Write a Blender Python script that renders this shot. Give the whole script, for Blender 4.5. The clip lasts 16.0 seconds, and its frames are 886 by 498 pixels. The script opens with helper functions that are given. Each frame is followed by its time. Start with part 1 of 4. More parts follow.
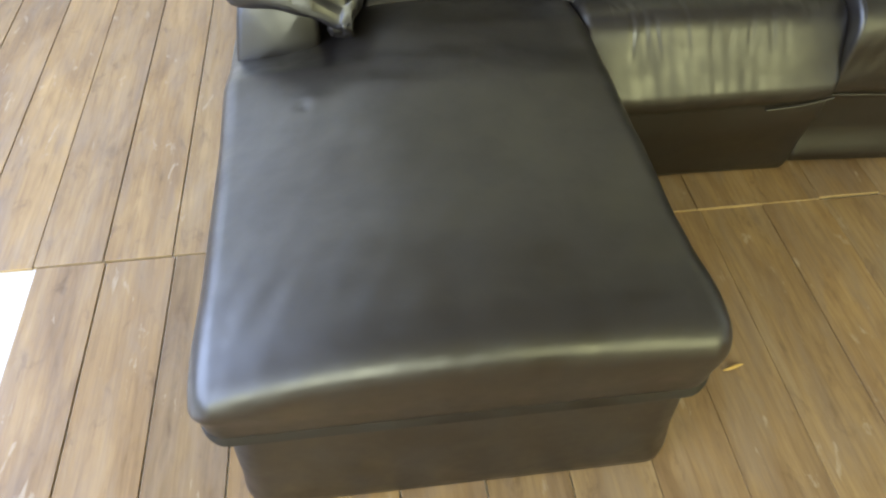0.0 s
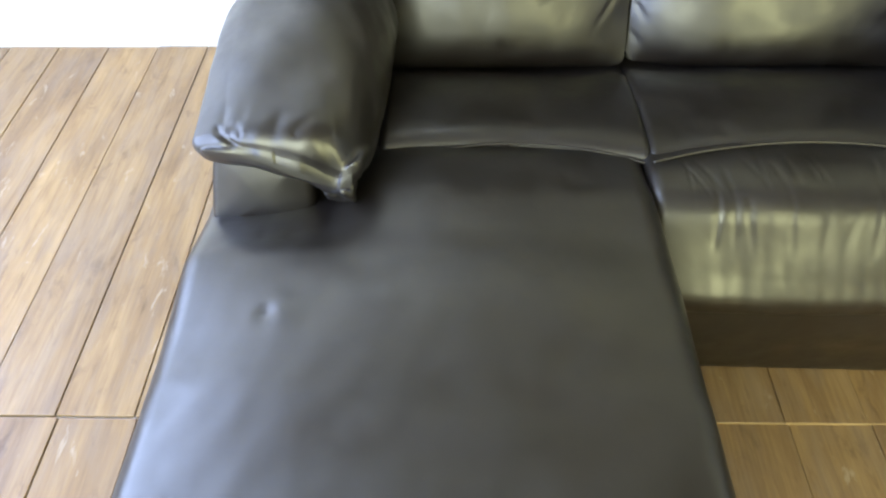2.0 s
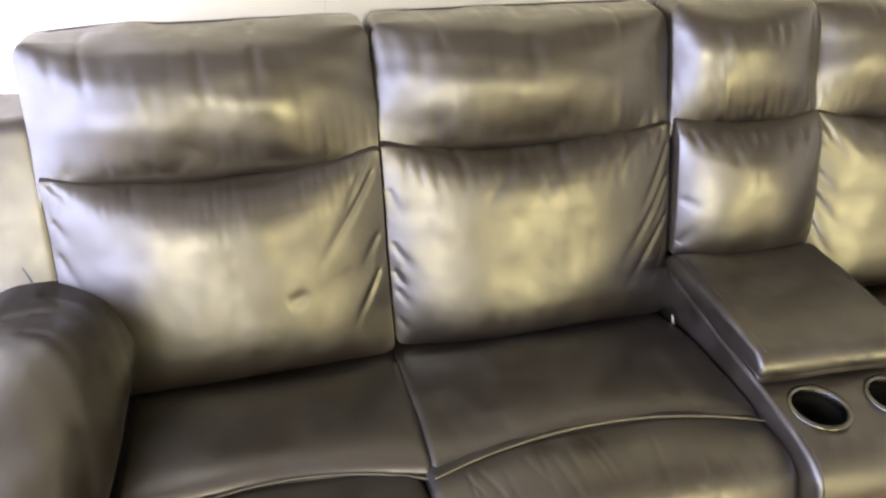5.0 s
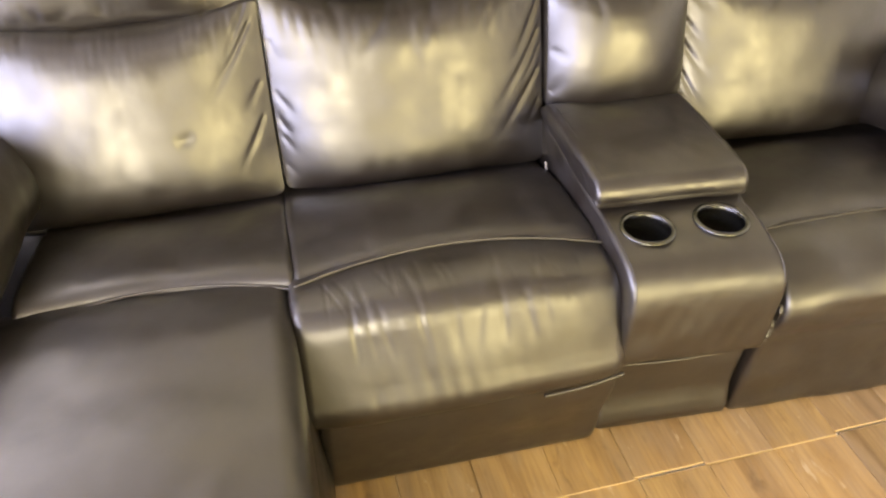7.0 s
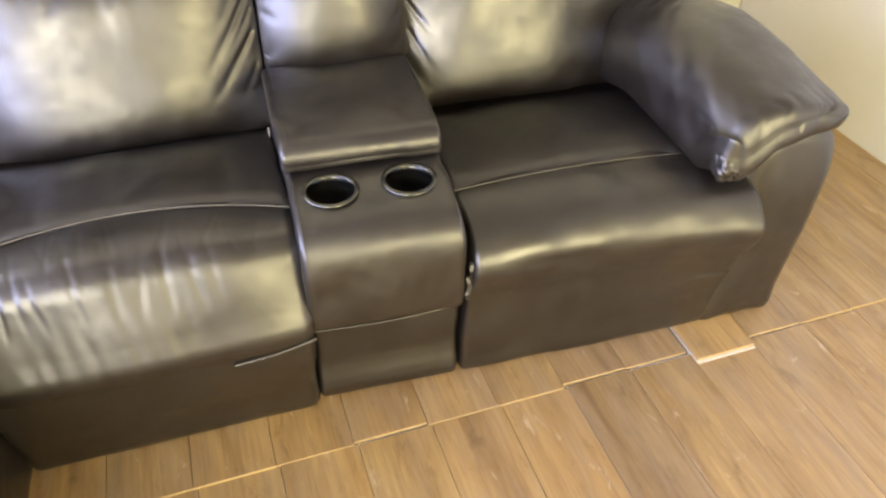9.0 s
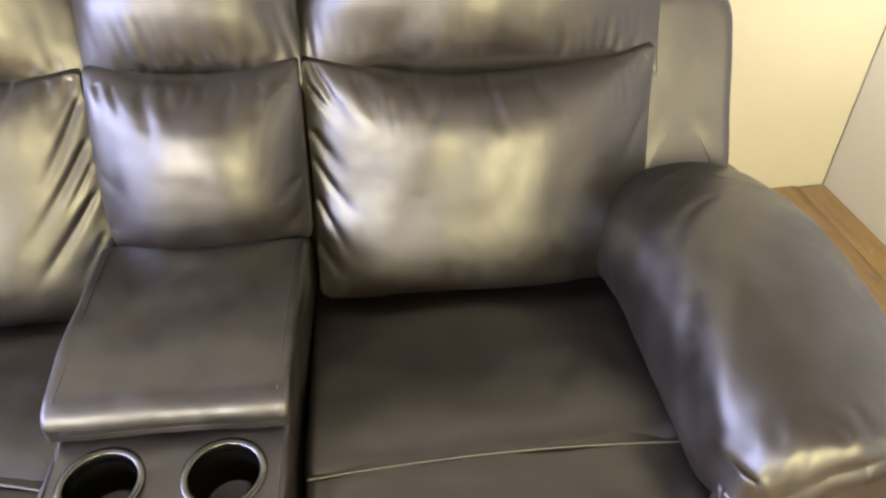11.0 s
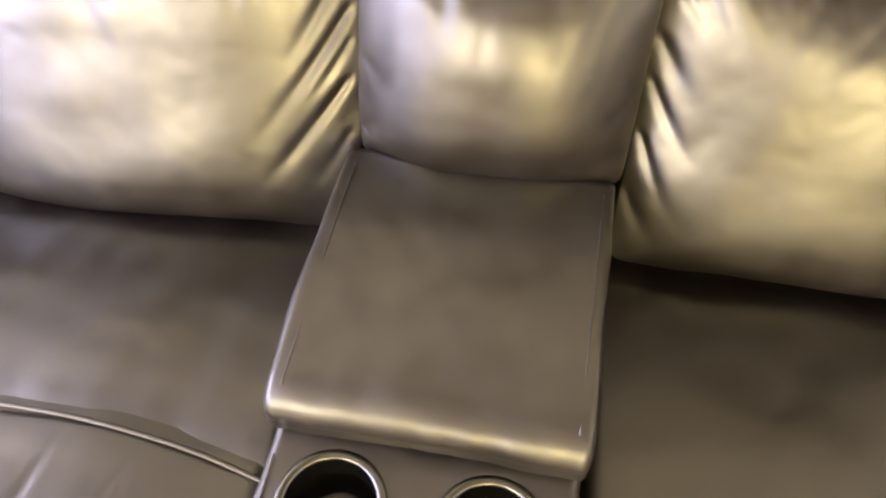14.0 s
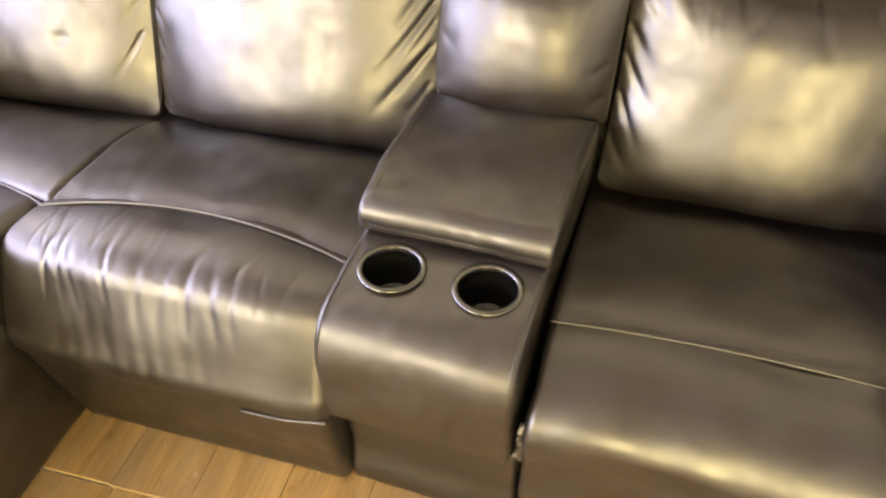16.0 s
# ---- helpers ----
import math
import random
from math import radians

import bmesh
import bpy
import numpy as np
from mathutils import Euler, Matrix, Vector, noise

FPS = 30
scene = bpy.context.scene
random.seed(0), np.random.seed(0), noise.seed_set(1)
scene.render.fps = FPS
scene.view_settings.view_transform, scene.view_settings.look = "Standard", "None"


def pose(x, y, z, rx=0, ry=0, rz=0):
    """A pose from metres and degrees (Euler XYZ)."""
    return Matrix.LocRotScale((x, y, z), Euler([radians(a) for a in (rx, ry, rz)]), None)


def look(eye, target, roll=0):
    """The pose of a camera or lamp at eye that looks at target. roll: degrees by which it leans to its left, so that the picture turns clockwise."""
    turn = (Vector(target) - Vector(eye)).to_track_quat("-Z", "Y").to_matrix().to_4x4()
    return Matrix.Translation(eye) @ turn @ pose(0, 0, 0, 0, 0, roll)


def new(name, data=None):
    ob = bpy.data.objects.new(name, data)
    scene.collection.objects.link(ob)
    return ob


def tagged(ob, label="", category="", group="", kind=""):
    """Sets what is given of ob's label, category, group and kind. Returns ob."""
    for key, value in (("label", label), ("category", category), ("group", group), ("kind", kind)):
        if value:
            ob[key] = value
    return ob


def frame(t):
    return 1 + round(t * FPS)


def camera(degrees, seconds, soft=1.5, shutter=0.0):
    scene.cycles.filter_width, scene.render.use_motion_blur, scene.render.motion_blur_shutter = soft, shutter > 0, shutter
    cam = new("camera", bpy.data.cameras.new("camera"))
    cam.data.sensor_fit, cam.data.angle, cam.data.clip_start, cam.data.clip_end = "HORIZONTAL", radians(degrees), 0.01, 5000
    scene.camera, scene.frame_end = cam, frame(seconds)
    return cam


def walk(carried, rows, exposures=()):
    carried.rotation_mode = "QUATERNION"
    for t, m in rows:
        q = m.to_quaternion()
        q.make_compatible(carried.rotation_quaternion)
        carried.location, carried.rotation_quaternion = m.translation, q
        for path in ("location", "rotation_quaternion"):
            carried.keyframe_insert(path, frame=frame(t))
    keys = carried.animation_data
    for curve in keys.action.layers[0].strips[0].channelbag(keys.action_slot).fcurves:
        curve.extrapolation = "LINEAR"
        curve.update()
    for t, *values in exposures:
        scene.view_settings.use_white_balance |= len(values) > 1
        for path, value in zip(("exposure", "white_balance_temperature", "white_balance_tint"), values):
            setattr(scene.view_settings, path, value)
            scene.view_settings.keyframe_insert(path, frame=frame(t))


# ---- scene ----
cam = camera(62.1, 16.0, 2.4)

PATH = [
    (0, (-0.476, -1.198, 1.316), (-0.323, 0.106, -0.192), -0.1),
    (0.5, (-0.485, -1.069, 1.32), (-0.345, 0.217, -0.206), 0.7),
    (1, (-0.442, -0.955, 1.302), (-0.348, 0.331, -0.226), 0.8),
    (1.5, (-0.359, -0.827, 1.301), (-0.347, 0.484, -0.21), -0.1),
    (2, (-0.338, -0.728, 1.296), (-0.378, 0.615, -0.185), -1.0),
    (2.5, (-0.359, -0.596, 1.31), (-0.394, 0.821, -0.101), -1.6),
    (3, (-0.374, -0.522, 1.343), (-0.362, 0.991, 0.035), -1.9),
    (3.5, (-0.378, -0.498, 1.37), (-0.279, 1.101, 0.172), -1.6),
    (4, (-0.355, -0.482, 1.398), (-0.086, 1.146, 0.268), -0.2),
    (4.5, (-0.276, -0.49, 1.396), (0.1, 1.138, 0.296), 0.7),
    (4.7, (-0.243, -0.489, 1.39), (0.193, 1.134, 0.305), 1.4),
    (6.8, (0.006, -0.731, 1.325), (0.391, 0.781, 0.074), 0.5),
    (7, (0.019, -0.756, 1.329), (0.398, 0.745, 0.062), 0.2),
    (7.5, (0.066, -0.817, 1.322), (0.431, 0.648, 0.011), 0.2),
    (8, (0.206, -0.899, 1.32), (0.581, 0.549, -0.007), 0.1),
    (8.5, (0.37, -0.954, 1.319), (0.798, 0.478, -0.009), 0.3),
    (9, (0.476, -0.888, 1.3), (0.997, 0.531, -0.01), 1.7),
    (9.2, (0.55, -0.826, 1.305), (1.068, 0.584, -0.015), 1.4),
    (11.3, (0.995, -0.293, 1.282), (1.214, 1.272, 0.056), 0.5),
    (11.5, (1.001, -0.24, 1.292), (1.198, 1.356, 0.102), 0.4),
    (12, (1.013, -0.139, 1.312), (1.167, 1.487, 0.159), 1.0),
    (12.5, (1.027, -0.025, 1.319), (1.039, 1.62, 0.181), 0.5),
    (13, (0.979, 0.038, 1.275), (0.723, 1.582, 0.029), -2.1),
    (13.5, (0.876, 0.029, 1.214), (0.611, 1.369, -0.247), -3.3),
    (14, (0.784, -0.018, 1.167), (0.641, 1.216, -0.401), 0.0),
    (14.5, (0.768, -0.061, 1.158), (0.627, 1.098, -0.466), 0.0),
    (15, (0.797, -0.149, 1.173), (0.618, 1.027, -0.434), 0.4),
    (15.5, (0.873, -0.32, 1.237), (0.608, 0.949, -0.286), 0.2),
    (16, (0.931, -0.532, 1.258), (0.551, 0.881, -0.105), -0.7),
]
EXPOSURES = [
    (0.0, -0.78, 6900, -6),
    (2.0, -0.45, 6600, -5),
    (3.5, -0.20, 6100, -3),
    (4.5, 0.10, 7400, 6),
    (7.0, 0.55, 8200, 13),
    (9.0, 0.32, 7200, 13),
    (11.5, 0.45, 7100, 15),
    (12.0, 0.25, 7100, 15),
    (13.0, 0.24, 8200, 15),
    (13.5, 0.62, 8600, 15),
    (14.0, 0.76, 8600, 16),
    (15.0, 0.86, 8700, 16),
    (16.0, 0.64, 8700, 15),
]
walk(cam, [(t, look(eye, target, roll)) for t, eye, target, roll in PATH], EXPOSURES)

# ---- world, sun, large lights ----
world = bpy.data.worlds.new("daylight")
scene.world = world
world.use_nodes = True
wn = world.node_tree.nodes
sky = wn.new("ShaderNodeTexSky")
sky.sky_type = "NISHITA"
sky.sun_disc = False
sky.sun_elevation = radians(48)
sky.sun_rotation = radians(250)
world.node_tree.links.new(sky.outputs[0], wn["Background"].inputs[0])
wn["Background"].inputs[1].default_value = 0.12


def lamp(name, kind, m, energy, colour, size=(1, 1)):
    data = bpy.data.lights.new(name, kind)
    data.energy, data.color = energy, colour
    if kind == "AREA":
        data.shape, data.size, data.size_y = "RECTANGLE", size[0], size[1]
    ob = new(name, data)
    ob.matrix_world = m
    return ob


# room limits
XL, XR, YF, YB, ZC = -2.75, 2.466, -3.6, 1.32, 2.6
DOOR = (-3.5, 1.30, 0.60, 2.55)    # opening in the west wall: y0, y1, z0, z1
# openings in the south wall: x0, x1, z0, z1, the daylight's power and colour
WIN = ((-2.7, -0.35, 0.60, 2.50, 205, (0.97, 0.96, 0.86)), (0.75, 2.44, 0.40, 2.35, 122, (1.0, 0.94, 0.58)))

sun = lamp("sun", "SUN", look((0, 0, 0), (0.55, -0.62, -0.62)), 3.0, (1.0, 0.95, 0.88))
sun.data.angle = radians(0.5)
# daylight that the sky sends through the openings
lamp("west_daylight", "AREA", look((XL - 0.05, (DOOR[0] + DOOR[1]) / 2, (DOOR[2] + DOOR[3]) / 2), (0, (DOOR[0] + DOOR[1]) / 2, (DOOR[2] + DOOR[3]) / 2)), 510, (0.49, 0.56, 1.0), (DOOR[1] - DOOR[0], DOOR[3] - DOOR[2]))
for a, b, c, d, power, tint in WIN:
    lamp("window_daylight", "AREA", look(((a + b) / 2, YF - 0.05, (c + d) / 2), ((a + b) / 2, 0, (c + d) / 2)), power, tint, (b - a, d - c))


# ---- materials ----
def material(name):
    m = bpy.data.materials.new(name)
    m.use_nodes = True
    nt = m.node_tree
    return m, nt, nt.nodes["Principled BSDF"]


def node(nt, kind, **values):
    nd = nt.nodes.new(kind)
    for key, value in values.items():
        if key in nd.inputs:
            nd.inputs[key].default_value = value
    return nd


def ramp(nt, source, stops):
    r = nt.nodes.new("ShaderNodeValToRGB")
    while len(r.color_ramp.elements) < len(stops):
        r.color_ramp.elements.new(0.5)
    for e, (p, c) in zip(r.color_ramp.elements, stops):
        e.position, e.color = p, (*c, 1)
    nt.links.new(source, r.inputs[0])
    return r


def mapped(nt, scale, shift=None):
    tc = nt.nodes.new("ShaderNodeTexCoord")
    mp = nt.nodes.new("ShaderNodeMapping")
    mp.inputs["Scale"].default_value = scale
    nt.links.new(tc.outputs["Object"], mp.inputs["Vector"])
    if shift:
        info = nt.nodes.new("ShaderNodeObjectInfo")
        mul = nt.nodes.new("ShaderNodeVectorMath")
        mul.operation = "SCALE"
        mul.inputs[0].default_value = shift
        nt.links.new(info.outputs["Random"], mul.inputs["Scale"])
        nt.links.new(mul.outputs[0], mp.inputs["Location"])
    return mp.outputs[0]


def bump(nt, bsdf, height, strength, distance, before=None):
    b = nt.nodes.new("ShaderNodeBump")
    b.inputs["Strength"].default_value, b.inputs["Distance"].default_value = strength, distance
    nt.links.new(height, b.inputs["Height"])
    if before:
        nt.links.new(before.outputs[0], b.inputs["Normal"])
    nt.links.new(b.outputs[0], bsdf.inputs["Normal"])
    return b


def leather(name, dark, light, rough):
    m, nt, bsdf = material(name)
    co = mapped(nt, (1, 1, 1))
    big = node(nt, "ShaderNodeTexNoise", Scale=5.0, Detail=6.0, Roughness=0.6)
    nt.links.new(co, big.inputs["Vector"])
    c = ramp(nt, big.outputs[0], ((0.3, dark), (0.72, light)))
    nt.links.new(c.outputs[0], bsdf.inputs["Base Color"])
    mid = node(nt, "ShaderNodeTexNoise", Scale=13.0, Detail=2.0, Roughness=0.5)
    nt.links.new(co, mid.inputs["Vector"])
    cloud = node(nt, "ShaderNodeTexNoise", Scale=13.0, Detail=4.5, Roughness=0.6)
    nt.links.new(co, cloud.inputs["Vector"])
    rr = ramp(nt, cloud.outputs[0], ((0.34, (rough - 0.07,) * 3), (0.66, (rough + 0.10,) * 3)))
    nt.links.new(rr.outputs[0], bsdf.inputs["Roughness"])
    crinkle = node(nt, "ShaderNodeTexNoise", Scale=60.0, Detail=3.0, Roughness=0.55)
    nt.links.new(co, crinkle.inputs["Vector"])
    grain = node(nt, "ShaderNodeTexNoise", Scale=330.0, Detail=1.0)
    nt.links.new(co, grain.inputs["Vector"])
    b0 = bump(nt, bsdf, mid.outputs[0], 0.37, 0.0050)
    b1 = bump(nt, bsdf, crinkle.outputs[0], 0.17, 0.0010, b0)
    bump(nt, bsdf, grain.outputs[0], 0.05, 0.0005, b1)
    bsdf.inputs["Specular IOR Level"].default_value = 0.88
    bsdf.inputs["IOR"].default_value = 1.55
    bsdf.inputs["Specular Tint"].default_value = (0.98, 0.965, 0.90, 1)
    return m


def plain(name, colour, rough, metal=0.0, vary=0.12, scale=30.0, bumpy=0.05):
    m, nt, bsdf = material(name)
    co = mapped(nt, (1, 1, 1))
    n1 = node(nt, "ShaderNodeTexNoise", Scale=scale, Detail=6.0, Roughness=0.65)
    nt.links.new(co, n1.inputs["Vector"])
    lo, hi = tuple(v * (1 - vary) for v in colour), tuple(min(1, v * (1 + vary)) for v in colour)
    c = ramp(nt, n1.outputs[0], ((0.3, lo), (0.7, hi)))
    nt.links.new(c.outputs[0], bsdf.inputs["Base Color"])
    bsdf.inputs["Roughness"].default_value, bsdf.inputs["Metallic"].default_value = rough, metal
    bump(nt, bsdf, n1.outputs[0], bumpy, 0.003)
    return m


def laminate(name):
    """Printed oak boards: grain along y, knots and worn pale flecks, a colour of its own for each board."""
    m, nt, bsdf = material(name)
    info = nt.nodes.new("ShaderNodeObjectInfo")
    tone = mapped(nt, (7.0, 1.5, 7.0), (13.0, 31.0, 7.0))
    fine = mapped(nt, (120.0, 4.0, 20.0), (5.0, 17.0, 3.0))
    arch = mapped(nt, (1.0, 0.16, 1.0), (19.0, 3.0, 2.0))
    spot = mapped(nt, (16.0, 6.0, 4.0), (23.0, 11.0, 9.0))
    a = node(nt, "ShaderNodeTexNoise", Scale=1.5, Detail=4.0, Roughness=0.55, Distortion=0.8)
    nt.links.new(tone, a.inputs["Vector"])
    f = node(nt, "ShaderNodeTexNoise", Scale=1.0, Detail=6.0, Roughness=0.7, Distortion=0.3)
    nt.links.new(fine, f.inputs["Vector"])
    w = node(nt, "ShaderNodeTexWave", Scale=7.0, Distortion=11.0, Detail=4.0)
    w.inputs["Detail Scale"].default_value, w.inputs["Detail Roughness"].default_value = 2.2, 0.6
    nt.links.new(arch, w.inputs["Vector"])
    k = node(nt, "ShaderNodeTexNoise", Scale=1.6, Detail=5.0, Roughness=0.65, Distortion=0.5)
    nt.links.new(spot, k.inputs["Vector"])

    def times(colour, factor_colour, amount):
        mx = nt.nodes.new("ShaderNodeMixRGB")
        mx.blend_type = "MULTIPLY"
        mx.inputs[0].default_value = amount
        nt.links.new(colour.outputs[0], mx.inputs[1])
        nt.links.new(factor_colour.outputs[0], mx.inputs[2])
        return mx

    base = ramp(nt, a.outputs[0], ((0.25, (0.200, 0.130, 0.066)), (0.42, (0.285, 0.193, 0.095)), (0.58, (0.350, 0.245, 0.121)), (0.78, (0.425, 0.310, 0.165))))
    tint = ramp(nt, info.outputs["Random"], ((0.0, (0.62, 0.58, 0.56)), (0.25, (1.0, 0.95, 0.86)), (0.5, (0.84, 0.81, 0.85)), (0.75, (1.08, 1.0, 0.84)), (1.0, (0.90, 0.84, 0.80))))
    c = times(base, tint, 1.0)
    c = times(c, ramp(nt, f.outputs[0], ((0.34, (0.76, 0.73, 0.71)), (0.57, (1.04, 1.04, 1.04)))), 0.7)
    c = times(c, ramp(nt, w.outputs[0], ((0.05, (0.70, 0.64, 0.58)), (0.30, (0.97, 0.96, 0.95)), (1.0, (1.04, 1.03, 1.0)))), 0.32)
    c = times(c, ramp(nt, k.outputs[0], ((0.30, (0.45, 0.40, 0.37)), (0.42, (0.93, 0.92, 0.91)), (0.5, (1, 1, 1)))), 0.6)
    grey = nt.nodes.new("ShaderNodeMixRGB")
    grey.inputs[2].default_value = (0.27, 0.205, 0.145, 1)
    gn = node(nt, "ShaderNodeTexNoise", Scale=2.6, Detail=6.0, Roughness=0.65, Distortion=0.6)
    nt.links.new(tone, gn.inputs["Vector"])
    nt.links.new(ramp(nt, gn.outputs[0], ((0.44, (0, 0, 0)), (0.64, (0.42, 0.42, 0.42)))).outputs[0], grey.inputs[0])
    nt.links.new(c.outputs[0], grey.inputs[1])
    c = times(grey, ramp(nt, f.outputs[0], ((0.52, (1, 1, 1)), (0.70, (1.07, 1.06, 1.03)))), 1.0)
    worn = ramp(nt, k.outputs[0], ((0.630, (0, 0, 0)), (0.70, (0.50, 0.50, 0.50))))
    mix4 = nt.nodes.new("ShaderNodeMixRGB")
    mix4.inputs[2].default_value = (0.52, 0.43, 0.31, 1)
    nt.links.new(worn.outputs[0], mix4.inputs[0])
    nt.links.new(c.outputs[0], mix4.inputs[1])
    nt.links.new(mix4.outputs[0], bsdf.inputs["Base Color"])
    rr = ramp(nt, f.outputs[0], ((0.3, (0.31,) * 3), (0.7, (0.40,) * 3)))
    nt.links.new(rr.outputs[0], bsdf.inputs["Roughness"])
    bump(nt, bsdf, f.outputs[0], 0.18, 0.0015)
    return m


LEATHER = leather("brown_leather", (0.0060, 0.0043, 0.0033), (0.0105, 0.0077, 0.0059), 0.37)
PIPING = leather("leather_piping", (0.010, 0.0075, 0.0058), (0.018, 0.014, 0.011), 0.40)
DUSTCOVER = plain("black_cloth", (0.012, 0.011, 0.011), 0.9)
CHROME = plain("chrome", (0.105, 0.105, 0.095), 0.22, 1.0, 0.04)
CUPDARK = plain("dark_plastic", (0.006, 0.006, 0.005), 0.22)
THREAD = plain("pale_thread", (0.22, 0.20, 0.17), 0.7)
WOOD = laminate("laminate_oak")
RAW = plain("raw_board_edge", (0.40, 0.28, 0.12), 0.8)
SPLINT = plain("yellow_wood", (0.62, 0.40, 0.12), 0.7)
CORE = plain("pale_board_core", (0.48, 0.45, 0.40), 0.8)
WALLPAINT = plain("cream_wall_paint", (0.60, 0.575, 0.445), 0.55, 0.0, 0.03, 3.0, 0.03)
# dark tone picked for the unseen south wall, to darken what the leather mirrors
REFLECTION_DARK = plain("dark_reflection_paint", (0.13, 0.10, 0.075), 0.6, 0.0, 0.06, 3.0, 0.03)
# whiter copy of the cream; puts the left end's strong daylight into the colour
DAYLIT_CREAM = plain("daylight_whitened_paint", (0.90, 0.90, 0.88), 0.5, 0.0, 0.03, 3.0, 0.03)
WALLPAINT_PLAIN = plain("wall_backing", (0.55, 0.50, 0.38), 0.8, 0.0, 0.06)
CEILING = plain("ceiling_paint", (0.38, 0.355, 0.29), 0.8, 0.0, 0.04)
SCREED = plain("white_subfloor", (0.80, 0.79, 0.77), 0.8, 0.0, 0.05, 14.0, 0.1)
GRASS = plain("outdoor_ground", (0.30, 0.29, 0.25), 0.9, 0.0, 0.2, 1.5)


# ---- mesh helpers ----
def empty(name, m):
    e = new(name)
    e.matrix_world = m
    return e


def mesh_object(name, verts, faces, mat, parent=None, label="", smooth=True):
    me = bpy.data.meshes.new(name)
    me.from_pydata(verts, [], faces)
    me.materials.append(mat)
    me.polygons.foreach_set("use_smooth", [smooth] * len(me.polygons))
    me.update()
    ob = new(name, me)
    if parent:
        ob.parent = parent
    return tagged(ob, label)


def part(name, bm, mat, parent=None, label="", smooth=False):
    me = bpy.data.meshes.new(name)
    bmesh.ops.recalc_face_normals(bm, faces=bm.faces)
    bm.to_mesh(me)
    bm.free()
    me.materials.append(mat)
    me.polygons.foreach_set("use_smooth", [smooth] * len(me.polygons))
    ob = new(name, me)
    if parent:
        ob.parent = parent
    return tagged(ob, label)


def block(x0, x1, y0, y1, z0, z1, bevel=0.0, segments=2):
    bm = bmesh.new()
    bmesh.ops.create_cube(bm, size=1)
    for v in bm.verts:
        v.co = Vector(((x0 + x1) / 2 + v.co.x * (x1 - x0), (y0 + y1) / 2 + v.co.y * (y1 - y0), (z0 + z1) / 2 + v.co.z * (z1 - z0)))
    if bevel:
        bmesh.ops.bevel(bm, geom=list(bm.edges), offset=bevel, segments=segments, profile=0.5, affect="EDGES")
    return bm


def spline(ctrl, n, closed=True):
    """n points at even steps along a smooth curve through the control points."""
    c = np.array(ctrl, float)
    out, m = [], len(c)
    for i in range(m if closed else m - 1):
        if closed:
            p0, p1, p2, p3 = c[i - 1], c[i], c[(i + 1) % m], c[(i + 2) % m]
        else:
            p0, p1, p2, p3 = c[max(i - 1, 0)], c[i], c[i + 1], c[min(i + 2, m - 1)]
        t = np.linspace(0, 1, 24, endpoint=False)[:, None]
        out.append(0.5 * (2 * p1 + (p2 - p0) * t + (2 * p0 - 5 * p1 + 4 * p2 - p3) * t**2 + (3 * p1 - p0 - 3 * p2 + p3) * t**3))
    pts = np.concatenate(out + [c[:1] if closed else c[-1:]])
    s = np.r_[0, np.cumsum(np.linalg.norm(np.diff(pts, axis=0), axis=1))]
    want = np.linspace(0, s[-1], n + 1)[:-1] if closed else np.linspace(0, s[-1], n)
    return np.stack([np.interp(want, s, pts[:, k]) for k in range(pts.shape[1])], 1)


